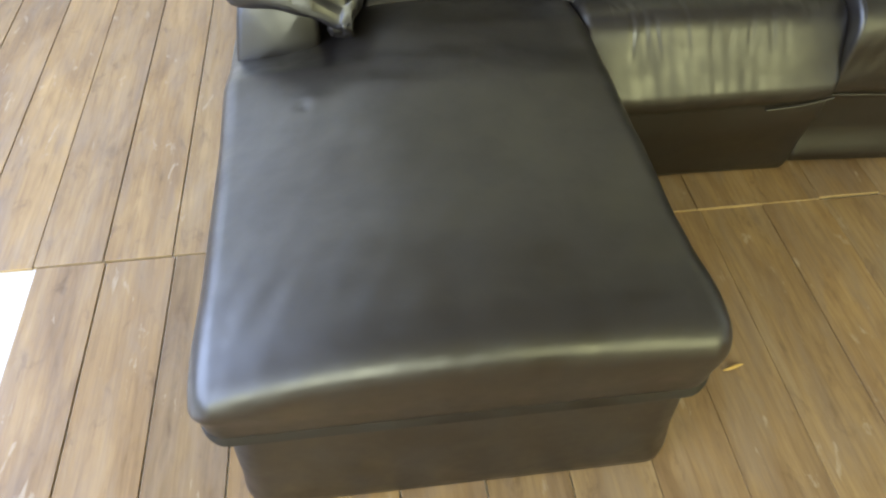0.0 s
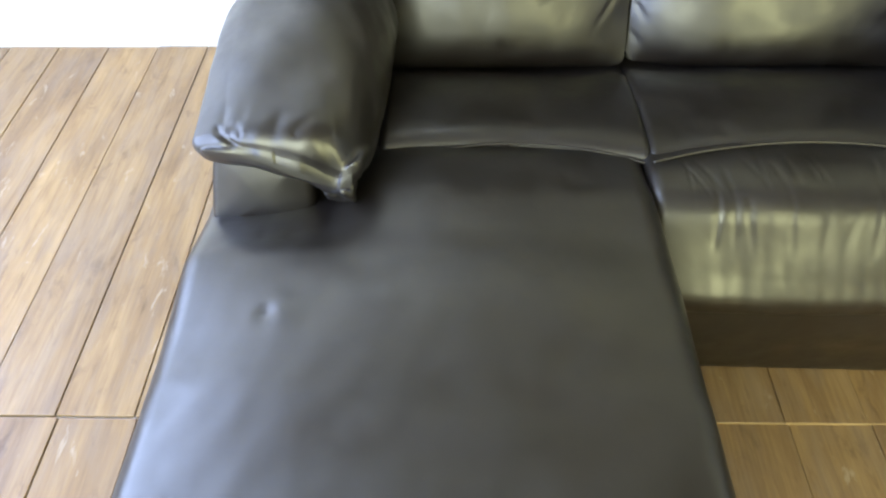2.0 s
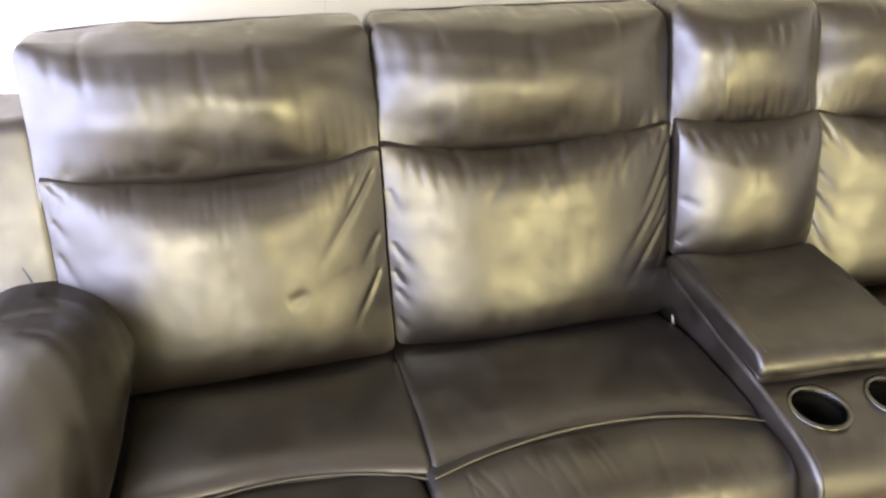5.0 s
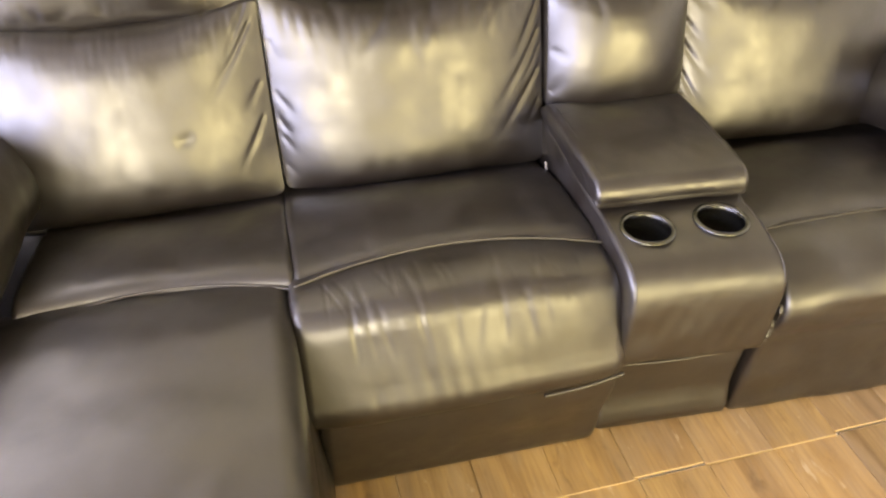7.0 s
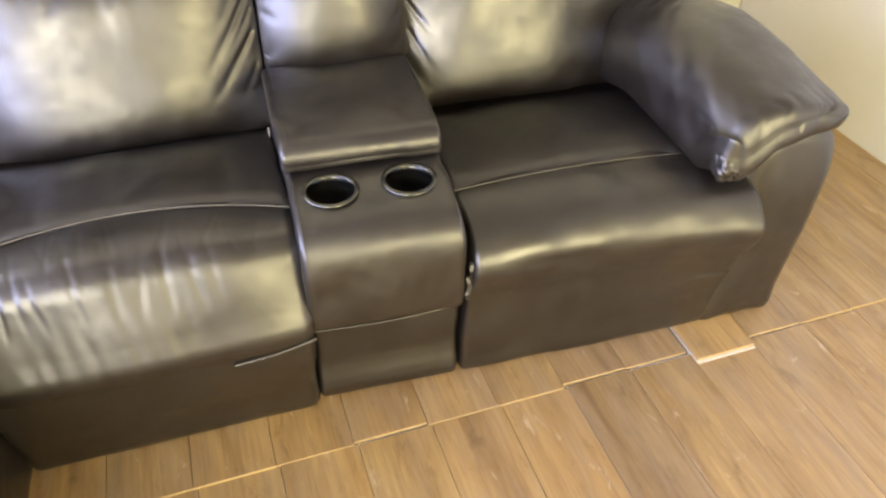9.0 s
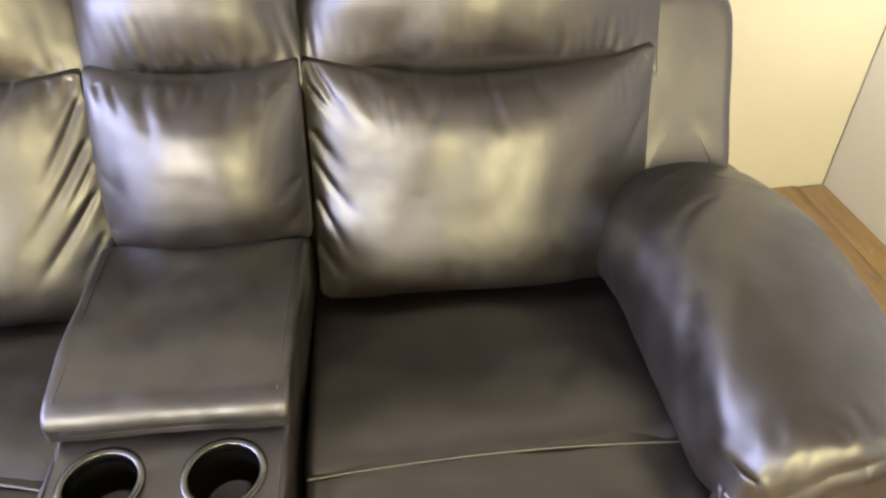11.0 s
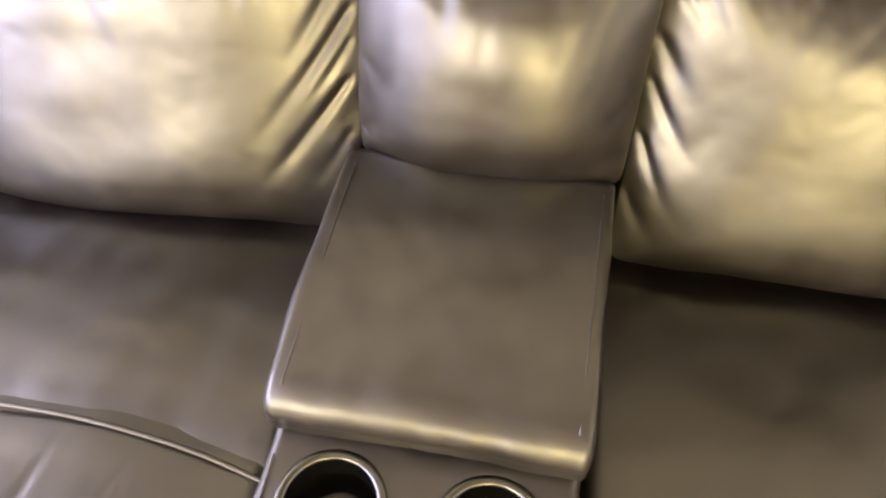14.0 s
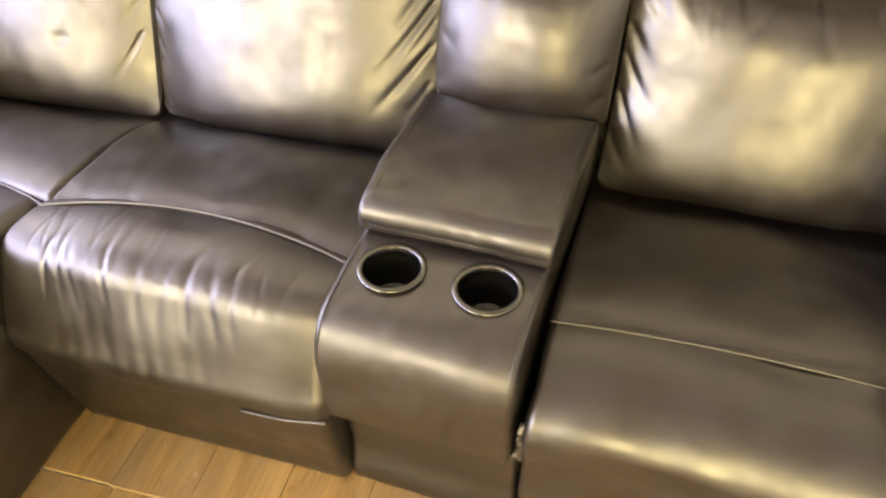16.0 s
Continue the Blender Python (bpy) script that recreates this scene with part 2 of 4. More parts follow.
def soft(name, x0, x1, ctrl, mat, parent, n=110, nx=110, r=0.04, shape=None, folds=None, axis="x", label="", r1=None, zr=1.0, yr=1.0, spine=None, bulge=0.0):
    """An upholstered body: a closed profile swept from x0 to x1, its ends rounded by r; shape bends it, folds raise it along its normals.
    spine gives the line to which the first end closes, swelling by bulge."""
    p = spline(ctrl, n)
    area = np.sum(p[:, 0] * np.roll(p[:, 1], -1) - np.roll(p[:, 0], -1) * p[:, 1])
    if area < 0:
        p = p[::-1]
    lo, hi = p.min(0), p.max(0)
    mid, half = (lo + hi) / 2, (hi - lo) / 2
    inward = (mid - p) / half
    zlo, zhi = zr if isinstance(zr, tuple) else (zr, zr)
    inward[:, 0] *= yr
    inward[:, 1] *= np.where(inward[:, 1] > 0, zlo, zhi)
    t = np.linspace(0, 1, nx)
    t = t - 0.55 * np.sin(2 * math.pi * t) / (2 * math.pi)
    x = x0 + (x1 - x0) * t
    ra, rb = r, r if r1 is None else r1
    da, db = np.clip(ra - (x - x0), 0, ra), np.clip(rb - (x1 - x), 0, rb)
    inset = ra - np.sqrt(np.maximum(ra**2 - da**2, 0)) + rb - np.sqrt(np.maximum(rb**2 - db**2, 0))
    q = p[None] + inset[:, None, None] * inward[None]
    xx = np.repeat(x[:, None], n, 1)
    P = np.stack([xx, q[..., 0], q[..., 1]], -1) if axis == "x" else np.stack([q[..., 0], xx, q[..., 1]], -1)
    if shape:
        P = shape(P)
    if folds:
        du = np.gradient(P, axis=0)
        dv = np.roll(P, -1, 1) - np.roll(P, 1, 1)
        nn = np.cross(dv, du) if axis == "x" else np.cross(du, dv)
        nn /= np.linalg.norm(nn, axis=-1)[..., None] + 1e-9
        if np.sum(nn * (P - P.reshape(-1, 3).mean(0))) < 0:
            nn = -nn
        P = P + nn * folds(P[..., 0], P[..., 1], P[..., 2])[..., None]
    verts = P.reshape(-1, 3).tolist()
    faces = []
    for i in range(nx - 1):
        for j in range(n):
            k = (j + 1) % n
            faces.append((i * n + j, i * n + k, (i + 1) * n + k, (i + 1) * n + j))
    first = 0
    if spine:
        goal, rim = spine(P[0]), P[0]
        for v in (0.93, 0.8, 0.6, 0.35):
            q = goal + (rim - goal) * v
            q[:, 1 if axis == "y" else 0] -= bulge * (1 - v * v)
            start = len(verts)
            verts += q.tolist()
            for j in range(n):
                k = (j + 1) % n
                faces.append((start + j, start + k, first + k, first + j))
            first = start
        faces.append(tuple(range(first + n - 1, first - 1, -1)))
    for i, flip in ((0, True), ((nx - 1) * n, False)):
        if spine and flip:
            continue
        verts.append(np.mean(verts[i:i + n], 0).tolist())
        c = len(verts) - 1
        for j in range(n):
            k = (j + 1) % n
            faces.append((c, i + k, i + j) if flip else (c, i + j, i + k))
    if axis == "y":
        faces = [f[::-1] for f in faces]
    ob = mesh_object(name, verts, faces, mat, parent, label)
    bm = bmesh.new()
    bm.from_mesh(ob.data)
    bmesh.ops.recalc_face_normals(bm, faces=bm.faces)
    bm.to_mesh(ob.data)
    bm.free()
    return ob


def ease(v):
    v = np.clip(v, 0, 1)
    return v * v * (3 - 2 * v)


def groove(a, b, p, q, w, d):
    """A crease from p to q in the plane of coordinates a, b: a furrow of width w and depth d with a raised lip."""
    px, py = p
    vx, vy = q[0] - px, q[1] - py
    ll = vx * vx + vy * vy
    t = np.clip(((a - px) * vx + (b - py) * vy) / ll, 0, 1)
    off = ((a - px) * vy - (b - py) * vx) / math.sqrt(ll)
    dist = np.hypot(a - px - t * vx, b - py - t * vy)
    fade = np.clip(np.sin(math.pi * np.clip(t, 0.0, 1.0)), 0, 1)
    near = np.exp(-((dist / (3.2 * w)) ** 2))
    return fade * (-d * np.exp(-((dist / w) ** 2)) + 0.16 * d * np.exp(-(((off - 2.2 * w) / (1.1 * w)) ** 2)) * near)


def crease(a, b, p, m, q, w, d):
    """A long fold that starts at p, bends by m and fades out at q."""
    p, m, q = np.array(p), np.array(m), np.array(q)
    best, off, along = np.full(a.shape, 9.0), np.zeros_like(a), np.zeros_like(a)
    ts = np.linspace(0, 1, 11)
    pts = [(1 - t) ** 2 * p + 2 * t * (1 - t) * m + t * t * q for t in ts]
    for k in range(10):
        (px, py), v = pts[k], pts[k + 1] - pts[k]
        ll = v @ v
        t = np.clip(((a - px) * v[0] + (b - py) * v[1]) / ll, 0, 1)
        dist = np.hypot(a - px - t * v[0], b - py - t * v[1])
        near = dist < best
        best = np.where(near, dist, best)
        off = np.where(near, ((a - px) * v[1] - (b - py) * v[0]) / math.sqrt(ll), off)
        along = np.where(near, (k + t) / 10, along)
    fade = ease((1 - along) / 0.8) * ease((along + 0.03) / 0.10)
    w = w * (0.75 + 0.8 * along)
    wide = np.exp(-((best / (4 * w)) ** 2))
    return fade * (-d * np.exp(-((best / w) ** 2)) + 0.22 * d * np.exp(-(((np.abs(off) - 2.4 * w) / (1.7 * w)) ** 2)) * wide)


def waves(a, b, amp, scale, seed):
    rng = np.random.RandomState(seed)
    out = 0
    for _ in range(7):
        ang, f, ph = rng.uniform(0, math.pi), rng.uniform(0.6, 1.6) / scale, rng.uniform(0, 7)
        out = out + np.sin(2 * math.pi * f * (a * math.cos(ang) + b * math.sin(ang)) + ph)
    return amp * out / 2.6


def gathers(a, b, a0, a1, b0, length, count, w, d, seed, lean=0.25, down=True):
    """Short puckers that run away from a seam at b = b0."""
    rng = np.random.RandomState(seed)
    out = np.zeros_like(a)
    for i in range(count):
        s = a0 + (a1 - a0) * (i + rng.uniform(0.1, 0.9)) / count
        ln = length * rng.uniform(0.45, 1.25) * (-1 if down else 1)
        out = out + groove(a, b, (s, b0), (s + lean * ln * rng.uniform(-1, 1), b0 + ln), w * rng.uniform(0.7, 1.4), d * rng.uniform(0.5, 1.3))
    return out


def ripple(a, b, b0, length, amp, wave, seed, down=True, lean=0.3):
    """Soft gathers that run from a seam at b = b0 and fade within the given length."""
    rng = np.random.RandomState(seed)
    d = (b0 - b) if down else (b - b0)
    fade = np.exp(-((np.clip(d, 0, 9) / length) ** 1.4)) * ease((d + 0.02) / 0.02)
    out, keep = 0, 0
    for _ in range(5):
        w, ph, sl = wave * rng.uniform(0.5, 2.6), rng.uniform(0, 7), rng.uniform(-lean, lean)
        out = out + np.sin(2 * math.pi * (a + sl * d) / w + ph)
    for _ in range(3):
        keep = keep + np.sin(2 * math.pi * a / (wave * rng.uniform(4, 9)) + rng.uniform(0, 7))
    sharp = np.where(out > 0, out, 1.5 * out) / 2.4
    return amp * sharp * fade * (0.55 + 0.25 * keep)


def tube(name, pts, radius, mat, parent, label="", n=8):
    P = spline(pts, max(24, int(len(pts) * 14)), False)
    tan = np.gradient(P, axis=0)
    tan /= np.linalg.norm(tan, axis=1)[:, None]
    up = np.where(np.abs(tan[:, 2:3]) > 0.9, np.array([[1.0, 0, 0]]), np.array([[0, 0, 1.0]]))
    s = np.cross(tan, up)
    s /= np.linalg.norm(s, axis=1)[:, None]
    w = np.cross(s, tan)
    ang = np.linspace(0, 2 * math.pi, n, endpoint=False)
    ring = P[:, None] + radius * (np.cos(ang)[None, :, None] * s[:, None] + np.sin(ang)[None, :, None] * w[:, None])
    m = len(P)
    faces = [(i * n + j, i * n + (j + 1) % n, (i + 1) * n + (j + 1) % n, (i + 1) * n + j) for i in range(m - 1) for j in range(n)]
    faces += [tuple(range(n))[::-1], tuple(range((m - 1) * n, m * n))]
    return mesh_object(name, ring.reshape(-1, 3).tolist(), faces, mat, parent, label)


# ---- the room ----
def wall(name, boxes, mat, label):
    bm = bmesh.new()
    for b in boxes:
        bmesh.ops.create_cube(bm, size=1, matrix=Matrix.Translation(((b[0] + b[1]) / 2, (b[2] + b[3]) / 2, (b[4] + b[5]) / 2)) @ Matrix.Diagonal((b[1] - b[0], b[3] - b[2], b[5] - b[4], 1)))
    return tagged(part(name, bm, mat), label, "wall", kind="structure")


T = 0.14
wall_north = wall("wall_north", [(XL - T, XR + T, YB + 0.012, YB + T, -0.1, ZC)], WALLPAINT_PLAIN, "cream painted board wall behind the sofa, left panels whitened to show daylight")
wall_east = wall("wall_east", [(XR + 0.012, XR + T, YF, YB + 0.012, -0.1, ZC)], WALLPAINT_PLAIN, "cream painted board wall at the room's end")
wall_west = wall("wall_west", [(XL - T, XL, YF, DOOR[0], -0.1, ZC), (XL - T, XL, DOOR[1], YB + 0.012, -0.1, ZC), (XL - T, XL, DOOR[0], DOOR[1], DOOR[3], ZC), (XL - T, XL, DOOR[0], DOOR[1], -0.1, DOOR[2])], WALLPAINT, "cream painted wall with a wide window opening")
parts_s, last = [], XL - T
for a, b, c, d, power, tint in WIN:
    parts_s += [(last, a, YF - T, YF, -0.1, ZC), (a, b, YF - T, YF, -0.1, c), (a, b, YF - T, YF, d, ZC)]
    last = b
parts_s.append((last, XR + T, YF - T, YF, -0.1, ZC))
wall_south = wall("wall_south", parts_s, REFLECTION_DARK, "unseen wall coloured dark for the reflections, with two wide windows")
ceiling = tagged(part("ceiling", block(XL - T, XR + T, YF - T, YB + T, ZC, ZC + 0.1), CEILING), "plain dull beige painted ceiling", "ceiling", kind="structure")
subfloor = tagged(part("subfloor", block(XL - T, XR + T, YF - T, YB + T, -0.15, -0.009), SCREED), "bare white subfloor under the planks", "floor", kind="structure")
ground = tagged(part("ground", block(-60, 60, -60, 60, -0.6, -0.2), GRASS), "pale paved ground outside the room", "ground", kind="structure")

# ---- the sofa ----
# profiles in a unit's own frame: (depth from the base front, height)
BACK_LOW = [(0.545, 0.380), (0.508, 0.396), (0.484, 0.416), (0.472, 0.444), (0.472, 0.478), (0.482, 0.520), (0.502, 0.575), (0.529, 0.65), (0.556, 0.728), (0.582, 0.768), (0.626, 0.789), (0.672, 0.792), (0.75, 0.81), (0.77, 0.78), (0.74, 0.60), (0.67, 0.42), (0.55, 0.36)]
BACK_HEAD = [(0.700, 0.752), (0.664, 0.768), (0.636, 0.782), (0.616, 0.803), (0.607, 0.834), (0.606, 0.866), (0.612, 0.895), (0.625, 0.923), (0.644, 0.952), (0.678, 0.977), (0.73, 0.989), (0.79, 0.989), (0.845, 0.972), (0.868, 0.92), (0.855, 0.84), (0.80, 0.79)]
CONS_LOW = [(0.532, 0.522), (0.509, 0.534), (0.495, 0.558), (0.489, 0.590), (0.492, 0.625), (0.503, 0.665), (0.518, 0.710), (0.535, 0.748), (0.563, 0.778), (0.618, 0.799), (0.672, 0.792), (0.75, 0.81), (0.77, 0.78), (0.72, 0.62), (0.66, 0.53)]
SEAT_REAR = [(0.165, 0.400), (0.149, 0.428), (0.162, 0.447), (0.21, 0.451), (0.33, 0.440), (0.43, 0.419), (0.49, 0.397), (0.60, 0.382), (0.62, 0.33), (0.45, 0.33), (0.25, 0.36)]
SEAT_FRONT = [(0.205, 0.428), (0.16, 0.443), (0.105, 0.455), (0.060, 0.457), (0.032, 0.454), (0.013, 0.445), (-0.002, 0.429), (-0.020, 0.395), (-0.038, 0.358), (-0.054, 0.324), (-0.062, 0.306), (-0.064, 0.288), (-0.060, 0.268), (-0.046, 0.252), (-0.010, 0.244), (0.12, 0.24), (0.20, 0.27), (0.23, 0.36)]


def dip(x0, x1, amount, puff=1.0):
    """The seam between headrest and back sinks towards its middle."""
    def shape(P):
        u = np.clip((P[..., 0] - x0) / (x1 - x0), 0, 1)
        k = ease(1 - np.abs(P[..., 2] - 0.785) / 0.12)
        P = P.copy()
        P[..., 2] -= amount * np.sin(math.pi * u) * k
        # puffed like a pillow: the face falls away towards both sides
        fall = np.abs(2 * u - 1) ** 2.6 * puff
        flat = np.maximum(0.508 + (P[..., 2] - 0.44) * 0.33, P[..., 1])
        P[..., 1] = np.where(P[..., 1] < 0.70, (P[..., 1] - 0.010) * (1 - fall) + flat * fall, P[..., 1])
        return P
    return shape


def head_shape(x0, x1, amount, puff=1.0):
    """Headrest: its seam sinks towards the middle, its face swells."""
    def shape(P):
        u = np.clip((P[..., 0] - x0) / (x1 - x0), 0, 1)
        P = P.copy()
        P[..., 2] -= amount * np.sin(math.pi * u) * ease(1 - np.abs(P[..., 2] - 0.785) / 0.12)
        e = np.abs(2 * u - 1) ** 4
        P[..., 2] -= 0.034 * e * ease(1 - np.abs(P[..., 2] - 0.790) / 0.07)
        fall = np.abs(2 * u - 1) ** 2.6 * puff
        flat = 0.640 + (P[..., 2] - 0.79) * 0.42
        flat = np.where(P[..., 2] < 0.80, flat, np.maximum(flat, P[..., 1]))
        P[..., 1] = np.where(P[..., 1] < 0.76, (P[..., 1] - 0.008) * (1 - fall) + flat * fall, P[..., 1])
        return P
    return shape


def top_seam(parent, x0, x1, z=0.9885):
    pts = [(x0 + (x1 - x0) * u, 0.795, z - 0.022 * abs(2 * u - 1) ** 10) for u in (0.03, 0.06, 0.12, 0.3, 0.5, 0.7, 0.88, 0.94, 0.97)]
    return tube("top_seam", pts, 0.0016, DUSTCOVER, parent, "dark sewn line along the headrest's top")


def back_frame(parent, x0, x1, top=0.93):
    return soft("back_frame", x0, x1, [(0.64, 0.03), (0.66, 0.45), (0.690, 0.73), (0.695, 0.80), (0.71, 0.86), (0.79, top), (0.88, top), (0.90, 0.80), (0.885, 0.4), (0.88, 0.03)], LEATHER, parent, 50, 12, 0.015)


def piping_line(parent, x0, x1, y, z, arch, rise, radius=0.0029):
    pts = []
    for i in range(9):
        u = i / 8
        s = math.sin(math.pi * min(1, max(0, u)))
        pts.append((x0 + (x1 - x0) * u, y + arch * s**0.8, z - 0.002 + rise * s))
    return tube("piping", pts, radius, PIPING, parent, "raised leather piping along the seat seam")


def arched(x0, x1, arch, rise, yc):
    def shape(P):
        P = P.copy()
        s = np.sin(math.pi * np.clip((P[..., 0] - x0) / (x1 - x0), 0, 1))
        k = np.exp(-(((P[..., 1] - yc) / 0.10) ** 2))
        P[..., 1] += arch * s**0.8 * k
        P[..., 2] += rise * s * np.clip((P[..., 2] - 0.34) / 0.08, 0, 1)
        return P
    return shape


def arm_pad(parent, flip, y0, y1, dx, low=0.458, taper=0.0, sink=0.03):
    """A stuffed armrest pad, boxed at the front, that hangs down on its inner side; flip = 1: inner side towards +x."""
    ctrl = [(-0.118, 0.545), (-0.136, 0.560), (-0.140, 0.582), (-0.127, 0.602), (-0.090, 0.624), (-0.03, 0.640), (0.05, 0.638), (0.112, 0.612), (0.148, 0.560), (0.157, low + 0.044), (0.144, low), (0.122, low + 0.006), (0.098, 0.5 * low + 0.262), (0.066, 0.520), (-0.03, 0.540)]
    ctrl = [(dx + flip * a, b) for a, b in ctrl]

    def line(lx):
        """height of the front seam above the pad's underside"""
        return np.interp(lx, (-0.14, -0.10, -0.035, 0.045, 0.085, 0.15), (0.556, 0.551, 0.541, 0.517, 0.492 + 0.5 * (low - 0.47), low + 0.012))

    def shape(P):
        P = P.copy()
        v = (P[..., 1] - y0) / (y1 - y0)
        lx = flip * (P[..., 0] - dx)
        P[..., 1] += 0.022 * np.clip(-lx / 0.16, 0, 1) * np.clip(1 - v * 3, 0, 1)
        P[..., 2] += 0.012 * np.sin(math.pi * np.clip(v, 0, 1)) - sink * ease((v - 0.55) / 0.4)
        # the stuffed top rolls down to the front seam
        d = np.clip((P[..., 1] - y0) / 0.045, 0, 1)
        f0 = np.interp(lx, (-0.14, -0.05, 0.05, 0.11), (0.95, 0.74, 0.62, 0.48))
        f = f0 + (1 - f0) * (1 - (1 - d) ** 2.4) ** 0.42
        seam = line(lx)
        P[..., 2] -= 0.034 * np.clip(1 - v / 0.55, 0, 1) ** 1.5 * np.clip((P[..., 2] - seam) / 0.08, 0, 1)
        P[..., 2] = np.where(P[..., 2] > seam, seam + (P[..., 2] - seam) * f, P[..., 2])
        # its inner front corner is tucked up
        P[..., 2] += 0.040 * ease((lx - 0.100) / 0.045) * ease((0.56 - P[..., 2]) / 0.05) * ease((y0 + 0.10 - P[..., 1]) / 0.09)
        P[..., 0] = dx + flip * lx * (1 - (0.055 + taper * (lx > 0)) * np.clip(1 - v * 2, 0, 1) ** 1.3)
        return P

    def middle_line(ring_pts):
        q = ring_pts.copy()
        lx = flip * (q[:, 0] - dx)
        low_z = line(lx / (1 - 0.055 - taper * (lx > 0)))
        q[:, 2] = low_z + np.interp(lx, (-0.14, -0.05, 0.05, 0.11), (0.030, 0.020, 0.018, 0.012))
        q[:, 0] = dx + flip * lx * 0.94
        return q

    def folds(X, Y, Z):
        lx = flip * (X - dx)
        top = np.clip((Z - 0.55) / 0.05, 0, 1)
        edge = line(lx) + np.interp(lx, (-0.12, -0.05, 0.05, 0.09, 0.13), (0.052, 0.040, 0.038, 0.034, 0.020))
        f = waves(X, Y, 0.0028, 0.20, 11) * top + waves(lx + 0.5 * Y, Y * 0.5 - Z, 0.0007, 0.08, 15)
        # puckers behind the front seam
        f = f + ripple(lx, Y, y0 + 0.012, 0.045, 0.0008, 0.032, 5, False, 0.6) * np.clip((Z - edge + 0.02) / 0.02, 0, 1)
        f = f + groove(lx, Y, (-0.005, y0 - 0.01), (0.012, y0 + 0.060), 0.010, 0.0022) * top
        f = f + crease(lx, Y, (0.03, y0 + 0.012), (0.05, y0 + 0.04), (0.075, y0 + 0.060), 0.008, 0.0020) * top
        f = f + crease(lx, Y, (-0.05, y0 + 0.012), (-0.055, y0 + 0.03), (-0.070, y0 + 0.050), 0.007, 0.0018) * top
        # soft wrinkles across the inner slope
        f = f + ripple(Y - 0.6 * lx, lx, 0.17, 0.16, 0.0006, 0.062, 27, True, 0.5) * np.clip((Z - 0.47) / 0.05, 0, 1)
        for ya, xb, yb in ((0.40, 0.13, 0.27), (0.47, 0.15, 0.36), (0.53, 0.14, 0.44)):
            f = f + crease(lx, Y, (0.02, ya), (0.10, ya - 0.03), (xb, yb), 0.010, 0.0020)
        f = f + groove(lx, Y, (-0.13, y1 - 0.20), (0.06, y1 - 0.15), 0.014, 0.004) * top
        # stitched seam above the front band
        f = f - 0.0030 * np.exp(-(((Z - edge) / 0.0034) ** 2)) * ease((y0 + 0.050 - Y) / 0.02)
        return f

    pad = soft("armrest_pad", y0, y1, ctrl, LEATHER, parent, 300, 230, 0.018, shape, folds, "y", "stuffed brown leather armrest pad with puckered front seam", 0.055, spine=middle_line, bulge=0.007)
    # stitched seam along the upper edge of the front band
    rim = np.array([v.co[:] for v in pad.data.vertices[:300]])
    upper = rim[rim[:, 2] > middle_line(rim)[:, 2] + 0.004]
    upper = upper[np.argsort(upper[:, 0])]
    pts = [tuple(p + np.array((0, 0.004, 0.0015))) for p in upper[6:-6:max(1, len(upper) // 14)]]
    tube("stitched_seam", pts, 0.0013, DUSTCOVER, pad, "dark stitched seam at the pad's front")
    return pad


def crumpled(name, parent, x, y, z, size, mat, seed, label):
    """A small wad of crumpled leather or lining."""
    def crumple(X, Y, Z):
        return waves(X + Y, Z, 0.0022, 0.036, seed) + waves(X, Z - Y, 0.0010, 0.018, seed + 1)
    a, b, c = size
    prof = [(y - 0.2 * b, z - c), (y - 0.5 * b, z - 0.35 * c), (y - 0.55 * b, z + 0.3 * c), (y - 0.1 * b, z + 0.9 * c), (y + 0.75 * b, z + 0.9 * c), (y + b, z), (y + 0.6 * b, z - 0.75 * c)]
    return soft(name, x - a, x + a, prof, mat, parent, 60, 50, 0.55 * a, None, crumple, label=label)


def wing(parent, inner, outer_low, outer_top, top=0.862):
    """The panel beside the back, leaning with it, its top outer corner rounded."""
    d = 1 if outer_top > inner else -1
    ctrl = [(inner, 0.505), (inner, 0.54), (inner, 0.7), (inner, top - 0.02), (inner + d * 0.01, top), (inner + d * 0.05, top), (outer_top - d * 0.055, top), (outer_top - d * 0.022, top - 0.010), (outer_top - d * 0.004, top - 0.038), (outer_top, top - 0.09), ((outer_top * 2 + outer_low) / 3, 0.65), ((outer_top + outer_low * 2) / 3, 0.54), ((outer_top + outer_low * 2) / 3, 0.505)]

    def lean(P):
        P = P.copy()
        P[..., 1] += (P[..., 2] - 0.53) * 0.40 - 0.008
        return P

    def face_centre(rim):
        near = rim[np.abs(rim[:, 2] - 0.70) < 0.04]
        return np.repeat(near.mean(0)[None], len(rim), 0)
    return soft("back_wing", 0.548, 0.70, ctrl, LEATHER, parent, 90, 50, 0.020, lean, lambda X, Y, Z: waves(X, Z, 0.0012, 0.2, 171), "y", "smooth leather panel beside the back", spine=face_centre)


# chaise unit
chaise = tagged(empty("chaise_unit", pose(-0.38, 0.11, 0)), "dark brown leather chaise unit with one padded armrest on plank floor", "sofa", "sectional sofa units")


